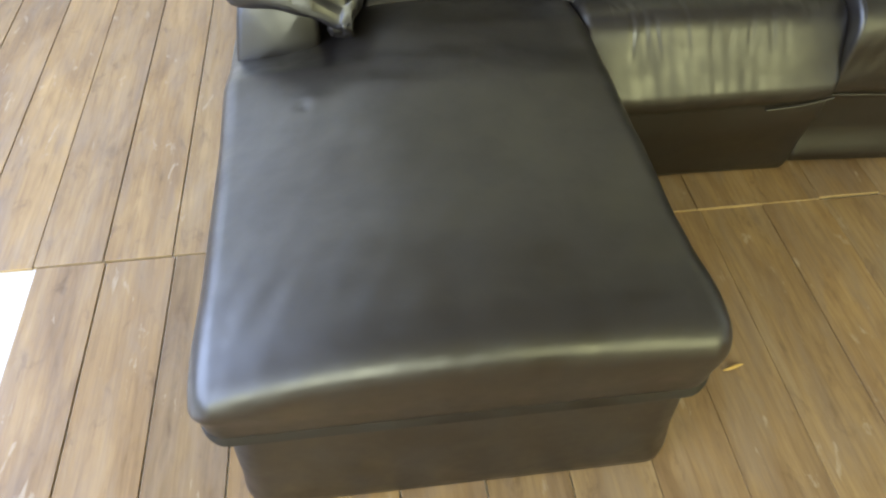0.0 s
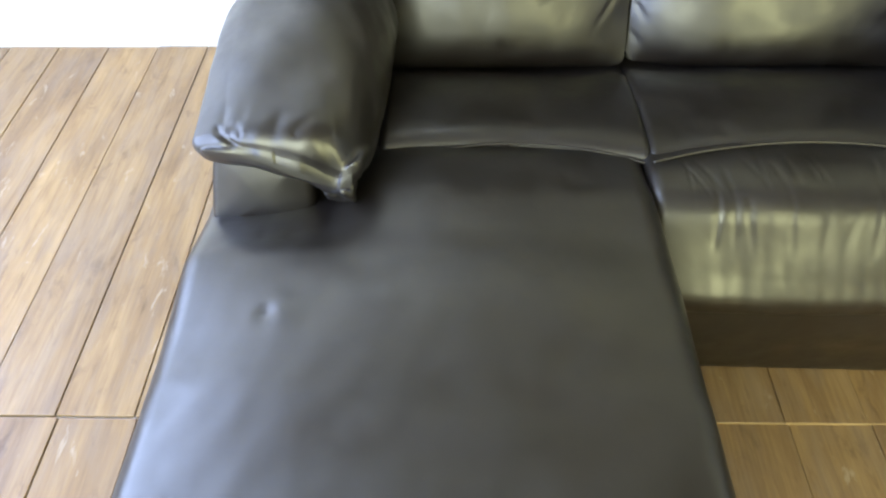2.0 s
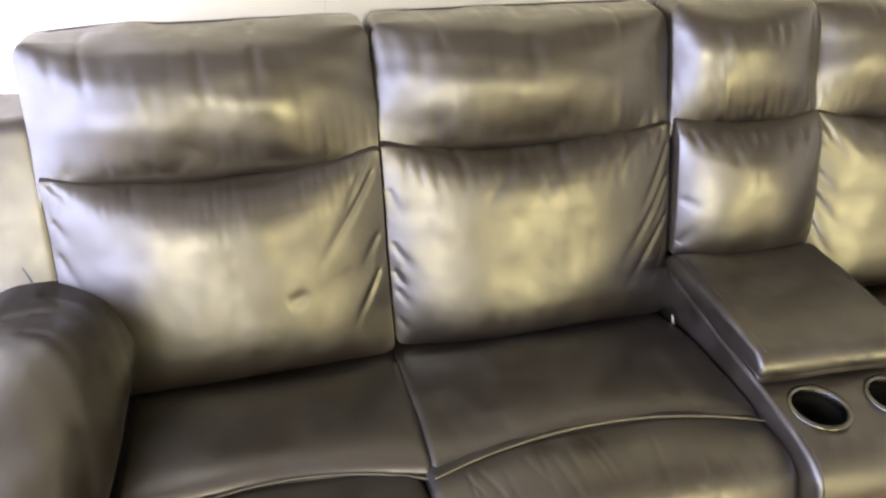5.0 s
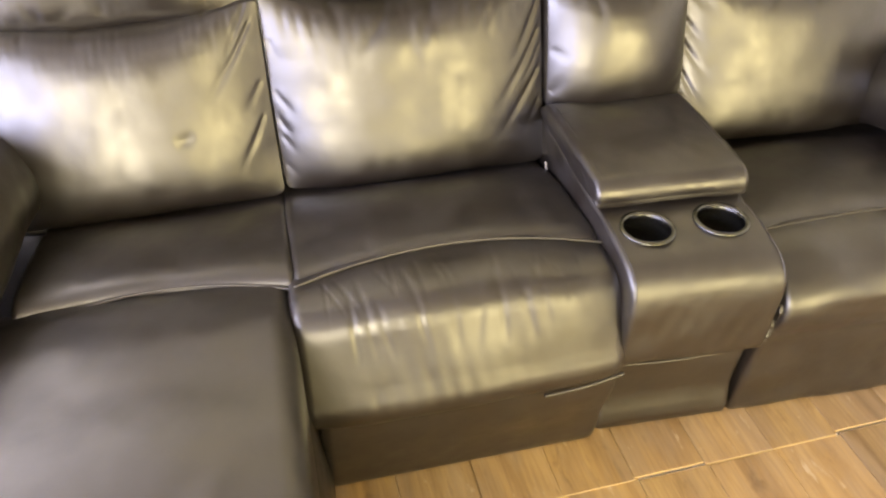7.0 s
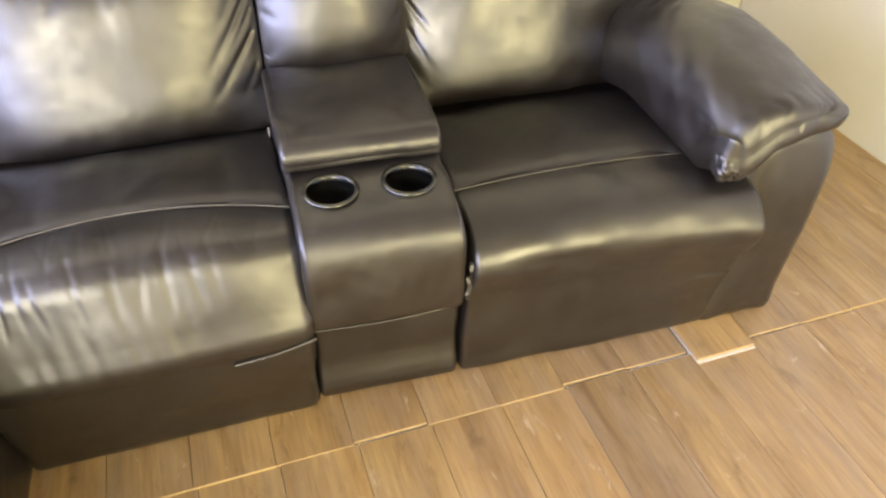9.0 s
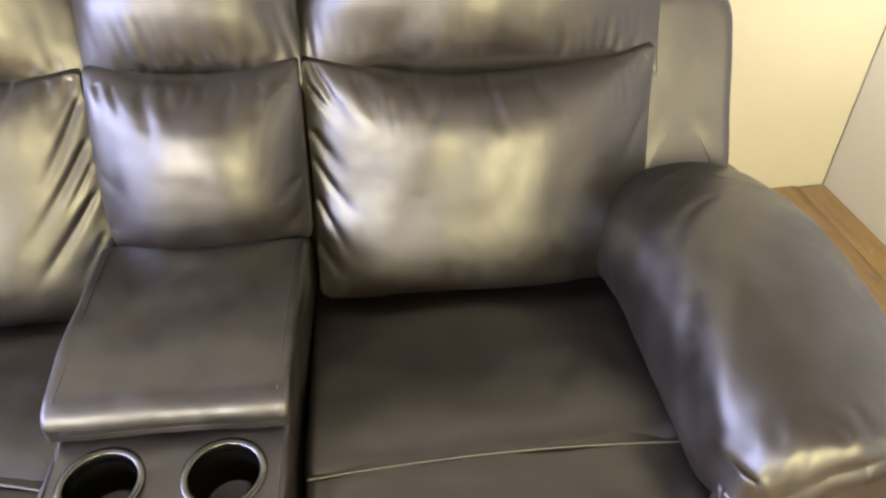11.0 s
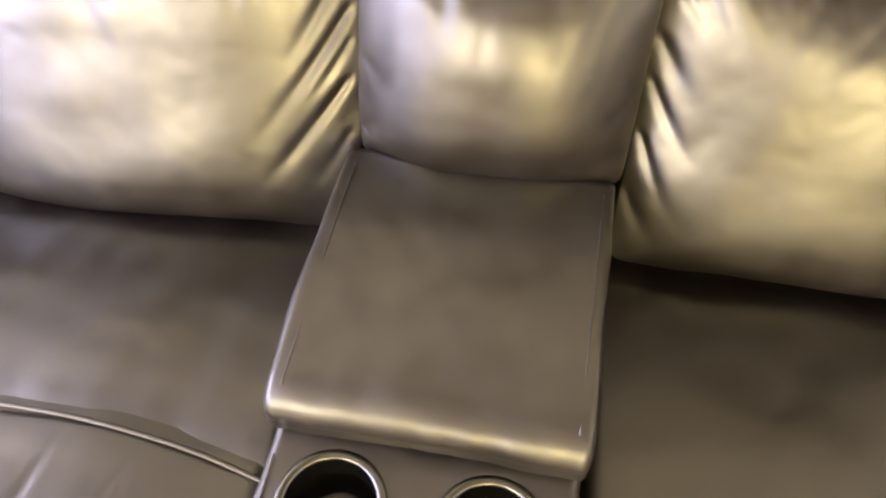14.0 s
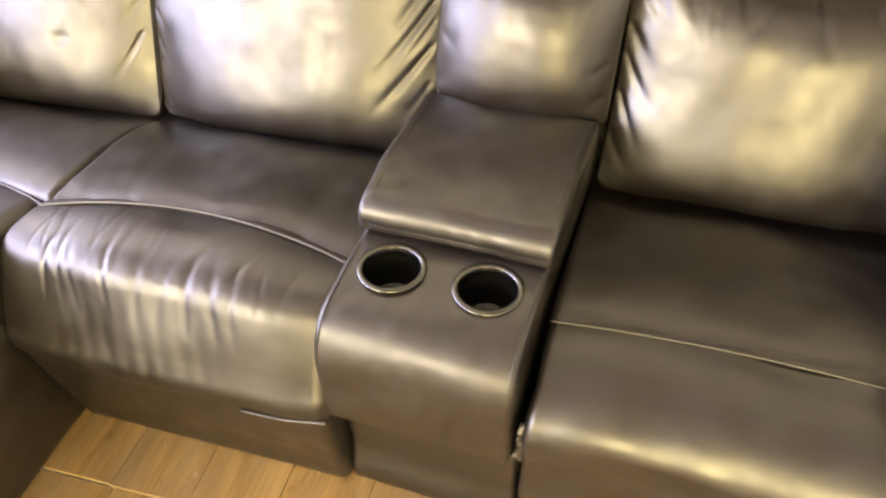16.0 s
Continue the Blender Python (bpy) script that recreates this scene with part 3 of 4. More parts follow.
def base_body(parent, x0, x1, y0, y1, z0, z1, r=0.05, seed=1, lean=0.0, flare=0.0):
    h = z1 - z0
    ctrl = [(y0 + 0.004, z0), (y0, z0 + 0.02), (y0 - 0.003, z0 + h / 2), (y0, z1 - 0.02), (y0 + 0.02, z1), (y0 + 0.2, z1), (y1 - 0.1, z1), (y1, z1 - 0.02), (y1, z0 + 0.02), (y1 - 0.1, z0), (y0 + 0.2, z0), (y0 + 0.03, z0)]
    def tilt(P):
        P = P.copy()
        P[..., 0] *= 1 - flare * (P[..., 2] - z0) / h
        P[..., 1] -= lean * (P[..., 2] - z0) / h * ease((y0 + 0.3 - P[..., 1]) / 0.25)
        return P
    return soft("base", x0, x1, ctrl, LEATHER, parent, 150, 70, r, tilt, lambda X, Y, Z: waves(X + Y, Z, 0.0022, 0.22, seed) * np.clip((Z - z0) / 0.03, 0, 1), label="plain leather covered base")


base_body(chaise, -0.392, 0.400, -0.752, 0.75, 0.004, 0.335, 0.050, 2, 0.0, 0.07)


def chaise_shape(P):
    P = P.copy()
    u = np.clip((P[..., 0] + 0.38) / 0.77, 0, 1)
    top = np.clip((P[..., 2] - 0.40) / 0.06, 0, 1)
    P[..., 2] += (0.030 - 0.010 * ease((P[..., 1] + 0.25) / 0.2)) * np.sin(math.pi * u) ** 0.9 * top - 0.017
    P[..., 2] -= 0.032 * np.clip((0.42 - u) / 0.42, 0, 1) ** 2 * top * (1 - 0.75 * ease((P[..., 1] + 0.28) / 0.22))
    # the pad sits lower beside and under the arm
    under = np.exp(-(((P[..., 0] + 0.29) / 0.15) ** 2)) * np.clip((P[..., 1] + 0.10) / 0.14, 0, 1)
    P[..., 2] -= 0.038 * under * top
    # slightly wider nose at the right front corner
    nose = ease((-0.54 - P[..., 1]) / 0.20)
    P[..., 0] -= 0.006 * nose * np.clip((0.3 - u) / 0.3, 0, 1)
    P[..., 0] += 0.016 * nose * np.clip((u - 0.7) / 0.3, 0, 1)
    return P


def chaise_folds(X, Y, Z):
    top = np.clip((Z - 0.44) / 0.03, 0, 1)
    f = waves(X, Y, 0.0024, 0.32, 3) * top + waves(X, Y, 0.0003, 0.09, 8) * top
    d = np.hypot((X + 0.205) / 1.4, Y + 0.218)
    f = f + top * (0.004 * np.exp(-((d / 0.022) ** 2)) - 0.007 * np.exp(-((np.hypot((X + 0.222) / 1.3, Y + 0.226) / 0.010) ** 2)))
    f = f + gathers(X, Y, -0.36, -0.18, -0.03, 0.05, 3, 0.010, 0.0015, 6, 0.6) * top
    f = f + groove(X, Y, (0.20, -0.69), (0.26, -0.60), 0.012, 0.0015) * top
    f = f + groove(X, Y, (-0.30, -0.70), (-0.22, -0.58), 0.016, 0.0010) * top
    return f


soft("chaise_cushion", -0.385, 0.371, [(-0.745, 0.322), (-0.776, 0.336), (-0.786, 0.385), (-0.797, 0.438), (-0.793, 0.467), (-0.773, 0.487), (-0.738, 0.496), (-0.69, 0.500), (-0.50, 0.500), (-0.20, 0.492), (0.0, 0.481), (0.10, 0.468), (0.175, 0.448), (0.225, 0.42), (0.235, 0.36), (0.15, 0.315), (-0.3, 0.315)], LEATHER, chaise, 190, 130, 0.040, chaise_shape, chaise_folds, label="long flat leather chaise cushion with soft dents")
soft("seat_rear", -0.10, 0.384, SEAT_REAR, LEATHER, chaise, 90, 90, 0.014, arched(-0.22, 0.384, 0.042, 0.004, 0.17), lambda X, Y, Z: waves(X, Y, 0.0015, 0.25, 21) + waves(X, Y, 0.0003, 0.075, 22), label="rear seat section of smooth leather")
piping_line(chaise, -0.10, 0.384, 0.142, 0.438, 0.046, 0.010)


def back_folds(x0, x1, seed, fine=1.0, tucks=(), dents=()):
    """tucks: folds that start at a seam and fade out: x, z, x, z, width, depth; dents: short furrows."""
    def folds(X, Y, Z):
        front = ease((0.71 - Y) / 0.12)
        seam = 0.786 - 0.03 * np.sin(math.pi * np.clip((X - x0) / (x1 - x0), 0, 1))
        k = min(1, (x1 - x0) / 0.5)
        f = waves(X, Z, 0.0032 * k, 0.40 * k, seed) * front + waves(X, Z, 0.0005, 0.12, seed + 1) * front
        f = f + front * ripple(X, Z - seam, -0.004, 0.050, 0.0010 * fine, 0.028, seed + 2)
        for ax, az, bx, bz, w, d in tucks:
            mid = (0.55 * ax + 0.45 * bx, 0.45 * az + 0.55 * bz)
            f = f + front * crease(X, Z, (ax, az), mid, (2.2 * bx - 1.2 * ax, 1.3 * bz - 0.3 * az) if abs(bx - ax) < 0.02 else (1.25 * bx - 0.25 * ax, 1.25 * bz - 0.25 * az), (1.25 if abs(bx - ax) > 0.05 else 1.7) * w, 0.8 * d)
        for ax, az, bx, bz, w, d in dents:
            f = f + front * groove(X, Z, (ax, az), (bx, bz), w, d)
        return f
    return folds


def head_folds(x0, x1, seed, fine=1.0):
    def folds(X, Y, Z):
        f = waves(X, Z + Y, 0.0022, 0.24, seed) + waves(X, Z + Y, 0.0006, 0.10, seed + 5)
        f = f + ripple(X, Z, 0.795, 0.050, 0.0018 * fine, 0.030, seed + 1, False) * (Y < 0.72)
        f = f + ripple(X, Z - 0.25 * (Y - 0.7), 0.97, 0.070, 0.0017 * fine, 0.040, seed + 2) * ease((0.80 - Y) / 0.03)
        rng = np.random.RandomState(seed + 9)
        for i in range(int(9 * fine) + 1):
            x, ln = rng.uniform(x0 + 0.03, x1 - 0.03), rng.uniform(0.035, 0.085)
            f = f + crease(X, Z - 0.25 * (Y - 0.7), (x, 0.985), (x, 0.965), (x + rng.uniform(-0.02, 0.02), 0.985 - ln), 0.0085, 0.0017) * (Y < 0.76)
            x, ln = rng.uniform(x0 + 0.03, x1 - 0.03), rng.uniform(0.02, 0.05)
            f = f + crease(X, Z, (x, 0.785), (x, 0.80), (x + rng.uniform(-0.015, 0.015), 0.785 + ln), 0.0080, 0.0016) * (Y < 0.72)
        # stitched top seam
        f = f - 0.0025 * np.exp(-(((Y - 0.795) / 0.004) ** 2)) * (Z > 0.93)
        return f
    return folds


# back of the chaise unit (its x runs from -0.38 to 0.38)
soft("back_cushion", -0.195, 0.388, BACK_LOW, LEATHER, chaise, 340, 250, 0.024, dip(-0.195, 0.388, 0.030), back_folds(-0.195, 0.388, 31, 0.35, ((0.372, 0.755, 0.262, 0.622, 0.0052, 0.0042), (0.368, 0.790, 0.290, 0.665, 0.0050, 0.0030), (0.372, 0.575, 0.312, 0.490, 0.0046, 0.0032), (0.375, 0.640, 0.335, 0.590, 0.0040, 0.0022), (-0.185, 0.720, -0.160, 0.680, 0.0045, 0.0022), (-0.185, 0.664, -0.155, 0.600, 0.0050, 0.0022), (-0.180, 0.782, -0.140, 0.745, 0.0045, 0.0022), (0.05, 0.762, 0.04, 0.72, 0.007, 0.0016), (-0.05, 0.765, -0.04, 0.73, 0.006, 0.0014)), ((0.190, 0.556, 0.232, 0.574, 0.0120, 0.0026),)), zr=(0.6, 0.25), yr=0.6, label="puffy leather back cushion with a small dimple")
soft("headrest", -0.200, 0.391, BACK_HEAD, LEATHER, chaise, 190, 150, 0.022, head_shape(-0.200, 0.391, 0.030), head_folds(-0.205, 0.389, 41, 0.45), zr=(0.0, 1.3), yr=0.3, label="rolled leather headrest with stitched top seam")
top_seam(chaise, -0.200, 0.378)
back_frame(chaise, -0.19, 0.390)
wing(chaise, -0.188, -0.368, -0.345, 0.872)


def lean_back(P):
    P = P.copy()
    P[..., 1] += 0.22 * (P[..., 2] - 0.43) * ease((0.3 - P[..., 1]) / 0.2)
    return P


soft("arm_panel", 0.014, 0.70, [(-0.366, 0.38), (-0.367, 0.42), (-0.362, 0.46), (-0.344, 0.54), (-0.318, 0.560), (-0.24, 0.562), (-0.198, 0.553), (-0.190, 0.535), (-0.191, 0.46), (-0.193, 0.42), (-0.194, 0.38)], LEATHER, chaise, 110, 60, 0.016, lean_back, axis="y", label="smooth leather arm panel below the pad")
arm_pad(chaise, 1, 0.006, 0.62, -0.235, 0.470, 0.12)
crumpled("seam_tip", chaise, -0.146, 0.022, 0.494, (0.026, 0.032, 0.028), LEATHER, 191, "crumpled shiny leather end of the pad's seam")
tube("tag", [(-0.075, 0.50, 0.392), (-0.073, 0.495, 0.405), (-0.075, 0.50, 0.415)], 0.0035, THREAD, chaise, "small pale tag in the corner of the seat")

# middle unit
middle = tagged(empty("armless_unit", pose(0.295, 0.115, 0, 0, 0, -1.2)), "armless dark brown leather seat unit with gathered front edge", "sofa", "sectional sofa units")


def roll_front(P):
    """The front roll bows out between its ends."""
    P = arched(-0.292, 0.290, 0.030, 0.016, 0.2)(P)
    e = np.abs(P[..., 0] / 0.295) ** 4
    P[..., 1] += 0.014 * e * ease((0.10 - P[..., 1]) / 0.10)
    return P


def front_folds(x0, x1, seed, count, depth):
    def folds(X, Y, Z):
        f = waves(X, Y + Z, 0.003, 0.22, seed)
        S = np.where(Y < 0.006, Z, 0.436 + (Y - 0.006) * 0.9)
        mid = ease((X - x0 - 0.02) / 0.10) * ease((x1 - 0.02 - X) / 0.12)
        f = f + mid * ripple(X, S, 0.29, 0.19, 0.55 * depth, 0.055, seed + 1, False, 0.18) * ease((S - 0.27) / 0.03)
        f = f + gathers(X, S, x0 + 0.05, x1 - 0.12, 0.375, 0.14, 9, 0.0048, 0.0017, seed + 2, 0.30, False)
        f = f + gathers(X, S, x0 + 0.04, x1 - 0.06, 0.43, 0.13, 15, 0.0034, 0.0009, seed + 4, 0.45, False)
        return f
    return folds


base_body(middle, -0.290, 0.280, 0.0, 0.75, 0.004, 0.272, 0.02, 3, 0.050)
soft("seat_front", -0.309, 0.292, SEAT_FRONT, LEATHER, middle, 190, 190, 0.020, roll_front, front_folds(-0.292, 0.29, 51, 18, 0.0017), r1=0.030, label="gathered leather front roll of the seat")
soft("seat_rear", -0.299, 0.286, [(a - 0.024 * (a < 0.3), b) for a, b in SEAT_REAR], LEATHER, middle, 90, 110, 0.014, arched(-0.292, 0.29, 0.036, 0.012, 0.16), lambda X, Y, Z: waves(X, Y, 0.0016, 0.25, 61) + waves(X, Y, 0.0004, 0.075, 62) + ripple(X + 0.3 * Y, Y, 0.15, 0.10, 0.0007, 0.045, 63, False, 0.6) * ease((0.10 - X) / 0.2), label="rear seat section of smooth leather")
piping_line(middle, -0.298, 0.284, 0.121, 0.4540, 0.038, 0.019)
soft("back_cushion", -0.294, 0.298, BACK_LOW, LEATHER, middle, 340, 250, 0.024, dip(-0.294, 0.298, 0.026), back_folds(-0.294, 0.298, 71, 1.1, ((0.292, 0.752, 0.217, 0.634, 0.0056, 0.0052), (0.290, 0.690, 0.186, 0.560, 0.0058, 0.0056), (0.288, 0.612, 0.181, 0.492, 0.0056, 0.0046), (0.290, 0.655, 0.235, 0.585, 0.0042, 0.0026), (0.288, 0.545, 0.240, 0.480, 0.0042, 0.0024), (0.060, 0.772, 0.008, 0.690, 0.0075, 0.0044), (0.104, 0.774, 0.080, 0.728, 0.0050, 0.0030), (0.128, 0.774, 0.103, 0.712, 0.0055, 0.0034), (0.161, 0.776, 0.122, 0.700, 0.0060, 0.0036), (0.202, 0.778, 0.150, 0.708, 0.0055, 0.0034), (0.250, 0.780, 0.242, 0.712, 0.0060, 0.0034), (0.282, 0.782, 0.262, 0.725, 0.0050, 0.0030), (-0.035, 0.768, -0.106, 0.690, 0.0070, 0.0038), (-0.018, 0.766, 0.005, 0.650, 0.0070, 0.0028), (-0.10, 0.770, -0.12, 0.735, 0.0055, 0.0022), (-0.16, 0.774, -0.15, 0.745, 0.0050, 0.0020), (-0.286, 0.712, -0.262, 0.650, 0.0048, 0.0014), (-0.286, 0.612, -0.250, 0.565, 0.0046, 0.0016), (-0.284, 0.523, -0.252, 0.486, 0.0044, 0.0014), (-0.284, 0.465, -0.255, 0.430, 0.0044, 0.0014), (-0.286, 0.560, -0.262, 0.520, 0.0040, 0.0018))), zr=(0.6, 0.25), yr=0.6, label="puffy leather back cushion with creased sides")
soft("headrest", -0.294, 0.302, BACK_HEAD, LEATHER, middle, 190, 150, 0.022, head_shape(-0.294, 0.302, 0.024), head_folds(-0.286, 0.312, 81, 0.55), zr=(0.0, 1.3), yr=0.3, label="rolled leather headrest with stitched top seam")
top_seam(middle, -0.288, 0.302)
back_frame(middle, -0.29, 0.304)
tube("footrest_seam", [(0.13, -0.049, 0.242), (0.21, -0.053, 0.254), (0.284, -0.050, 0.268)], 0.0034, PIPING, middle, "pale folded edge of the footrest cover")
tube("tag", [(0.283, 0.445, 0.395), (0.284, 0.438, 0.415), (0.283, 0.445, 0.432)], 0.0024, THREAD, middle, "small pale tag in the corner of the seat")

# console
console = tagged(empty("console_unit", pose(0.722, 0.095, 0, 0, 0, -4.0)), "dark brown leather storage console with lid and two cup holders", "console", "sectional sofa units")


def console_shape(P):
    P = P.copy()
    P[..., 0] *= 1 + 0.10 * np.clip((P[..., 1] - 0.1) / 0.4, 0, 1) * 0.5
    return P


CUPS = ((-0.0755, 0.104), (0.0725, 0.106))
body = soft("body", -0.150, 0.150, [(-0.022, 0.262), (-0.034, 0.30), (-0.036, 0.40), (-0.028, 0.448), (0.0, 0.478), (0.045, 0.488), (0.16, 0.494), (0.40, 0.498), (0.56, 0.496), (0.60, 0.45), (0.60, 0.30), (0.57, 0.26), (0.30, 0.255), (0.05, 0.255)], LEATHER, console, 110, 90, 0.012, console_shape, lambda X, Y, Z: waves(X, Y + Z, 0.0012, 0.15, 91) + waves(X, Y + Z, 0.0004, 0.05, 92), label="leather covered console body with rounded front edge")


def ring(name, prof, centre, mat, parent, label="", n=56):
    verts, faces, k = [], [], len(prof)
    for i in range(n):
        a = 2 * math.pi * i / n
        for r, z in prof:
            verts.append((centre[0] + r * math.cos(a), centre[1] + r * math.sin(a), centre[2] + z))
    for i in range(n):
        j = (i + 1) % n
        for c in range(k - 1):
            faces.append((i * k + c, j * k + c, j * k + c + 1, i * k + c + 1))
    return mesh_object(name, verts, faces, mat, parent, label)


# round holes for the cups
hole = bmesh.new()
for cx, cy in CUPS:
    bmesh.ops.create_cone(hole, cap_ends=True, segments=48, radius1=0.0435, radius2=0.0435, depth=0.20, matrix=Matrix.Translation((cx, cy, 0.50)))
cutter = part("cutter", hole, LEATHER)
cutter.parent = console
bpy.context.view_layer.update()
mod = body.modifiers.new("holes", "BOOLEAN")
mod.object, mod.operation, mod.solver = cutter, "DIFFERENCE", "EXACT"
dg = bpy.context.evaluated_depsgraph_get()
cut = bpy.data.meshes.new_from_object(body.evaluated_get(dg))
body.modifiers.clear()
body.data = cut
body.data.polygons.foreach_set("use_smooth", [True] * len(body.data.polygons))
bpy.data.objects.remove(cutter)
for cx, cy in CUPS:
    cup = ring("cup_holder", [(0.0425, 0.0005), (0.0420, -0.030), (0.0405, -0.068), (0.037, -0.0745), (0.0001, -0.0755)], (cx, cy, 0.493), CUPDARK, console, "deep dark cup well")
    ring("rim", [(0.0525, -0.0035), (0.0532, -0.0005), (0.0522, 0.0016), (0.0480, 0.0026), (0.0446, 0.0018), (0.0425, -0.0010), (0.0415, -0.014)], (cx, cy, 0.4935), CHROME, cup, "polished chrome rim")
soft("lid", -0.156, 0.152, [(0.180, 0.502), (0.168, 0.508), (0.165, 0.521), (0.170, 0.536), (0.184, 0.547), (0.210, 0.552), (0.33, 0.554), (0.47, 0.549), (0.51, 0.54), (0.525, 0.506), (0.35, 0.500)], LEATHER, console, 100, 80, 0.010, console_shape, lambda X, Y, Z: waves(X, Y, 0.0014, 0.16, 95) + waves(X, Y, 0.0003, 0.06, 96) + ripple(X, Y, 0.165, 0.05, 0.0004, 0.030, 97, False, 0.5), label="hinged flat leather lid with stitched edges")
for sx in (-1, 1):
    tube("stitching", [(sx * 0.139, 0.186, 0.5505), (sx * 0.141, 0.30, 0.5545), (sx * 0.145, 0.48, 0.5515)], 0.0010, LEATHER, console, "fine stitched line near the lid edge")
    tube("stitching", [(sx * 0.140, -0.0365, 0.40), (sx * 0.140, -0.024, 0.458), (sx * 0.140, 0.02, 0.486), (sx * 0.141, 0.14, 0.4955)], 0.0010, LEATHER, console, "fine stitched line near the edge")
soft("lower_panel", -0.146, 0.157, [(0.030, 0.006), (0.022, 0.12), (0.014, 0.24), (0.030, 0.248), (0.4, 0.248), (0.56, 0.24), (0.56, 0.006), (0.3, 0.004)], LEATHER, console, 60, 24, 0.012, label="flat leather panel at the console's foot")
tube("flap_edge", [(-0.148, -0.012, 0.252), (0.0, -0.016, 0.250), (0.146, -0.010, 0.254)], 0.0026, LEATHER, console, "folded pale leather edge above the foot panel")
soft("back_cushion", -0.152, 0.166, CONS_LOW, LEATHER, console, 320, 170, 0.022, dip(-0.152, 0.166, 0.014, 0.7), back_folds(-0.152, 0.166, 101, 0.6, ((-0.130, 0.784, -0.118, 0.750, 0.0050, 0.0030), (-0.108, 0.782, -0.094, 0.752, 0.0042, 0.0026), (-0.062, 0.780, -0.040, 0.722, 0.0060, 0.0040), (-0.026, 0.779, -0.020, 0.748, 0.0048, 0.0030), (0.006, 0.778, -0.010, 0.742, 0.0042, 0.0028), (0.030, 0.778, 0.018, 0.752, 0.0040, 0.0018), (0.072, 0.780, 0.050, 0.748, 0.0044, 0.0020), (0.112, 0.780, 0.092, 0.745, 0.0048, 0.0022), (0.150, 0.774, 0.118, 0.715, 0.0055, 0.0020), (-0.146, 0.560, -0.118, 0.600, 0.0060, 0.0026), (-0.146, 0.655, -0.105, 0.640, 0.0060, 0.0014), (0.158, 0.585, 0.115, 0.560, 0.0055, 0.0016), (0.158, 0.640, 0.118, 0.620, 0.0055, 0.0014))), zr=(0.6, 0.25), yr=0.6, label="narrow leather back cushion above the console")
soft("headrest", -0.156, 0.170, [(a, b + 0.010 * (b > 0.9)) for a, b in BACK_HEAD], LEATHER, console, 190, 110, 0.026, head_shape(-0.156, 0.170, 0.012, 0.85), head_folds(-0.14, 0.172, 111, 1.3), zr=(0.0, 1.3), yr=0.3, label="narrow rolled leather headrest")
top_seam(console, -0.156, 0.170, 0.998)
back_frame(console, -0.165, 0.185)

# recliner unit with arm
recliner = tagged(empty("recliner_unit", pose(1.225, 0.085, 0, 0, 0, -3.2)), "dark brown leather recliner unit with one padded armrest", "sofa", "sectional sofa units")
base_body(recliner, -0.334, 0.27, 0.055, 0.75, 0.004, 0.30, 0.02, 4)


def rec_shape(P):
    P = P.copy()
    s = np.sin(math.pi * np.clip((P[..., 0] + 0.315) / 0.63, 0, 1))
    up = np.clip((P[..., 2] - 0.30) / 0.1, 0, 1)
    P[..., 2] += 0.010 * s * up
    P[..., 1] -= 0.035 * np.clip((P[..., 0] + 0.05) / 0.35, 0, 1) * np.clip((P[..., 2] - 0.12) / 0.25, 0, 1) * (P[..., 1] < 0.12)
    return P


soft("seat_front", -0.339, 0.276, [(0.17, 0.418), (0.10, 0.432), (0.03, 0.430), (-0.020, 0.412), (-0.052, 0.380), (-0.060, 0.345), (-0.048, 0.305), (-0.030, 0.262), (-0.022, 0.20), (-0.012, 0.08), (-0.002, 0.012), (0.05, 0.010), (0.07, 0.15), (0.10, 0.28), (0.20, 0.34)], LEATHER, recliner, 170, 140, 0.016, rec_shape, lambda X, Y, Z: waves(X, Y + Z, 0.0020, 0.26, 121) + waves(X, Y + Z, 0.0004, 0.09, 122) + groove(X, Z, (0.10, 0.195), (0.34, 0.215), 0.006, 0.006) + groove(X, Z, (-0.28, 0.36), (-0.05, 0.345), 0.02, 0.006), label="smooth leather seat front that falls to the floor")
soft("seat_rear", -0.338, 0.280, [(a - 0.042 * (a < 0.4), b - 0.012) for a, b in SEAT_REAR], LEATHER, recliner, 90, 90, 0.014, arched(-0.31, 0.31, 0.012, 0.006, 0.17), lambda X, Y, Z: waves(X, Y, 0.0014, 0.25, 131) + waves(X, Y, 0.0004, 0.075, 132), label="rear seat section of smooth leather")
piping_line(recliner, -0.336, 0.275, 0.106, 0.4362, 0.012, 0.008, 0.0024)
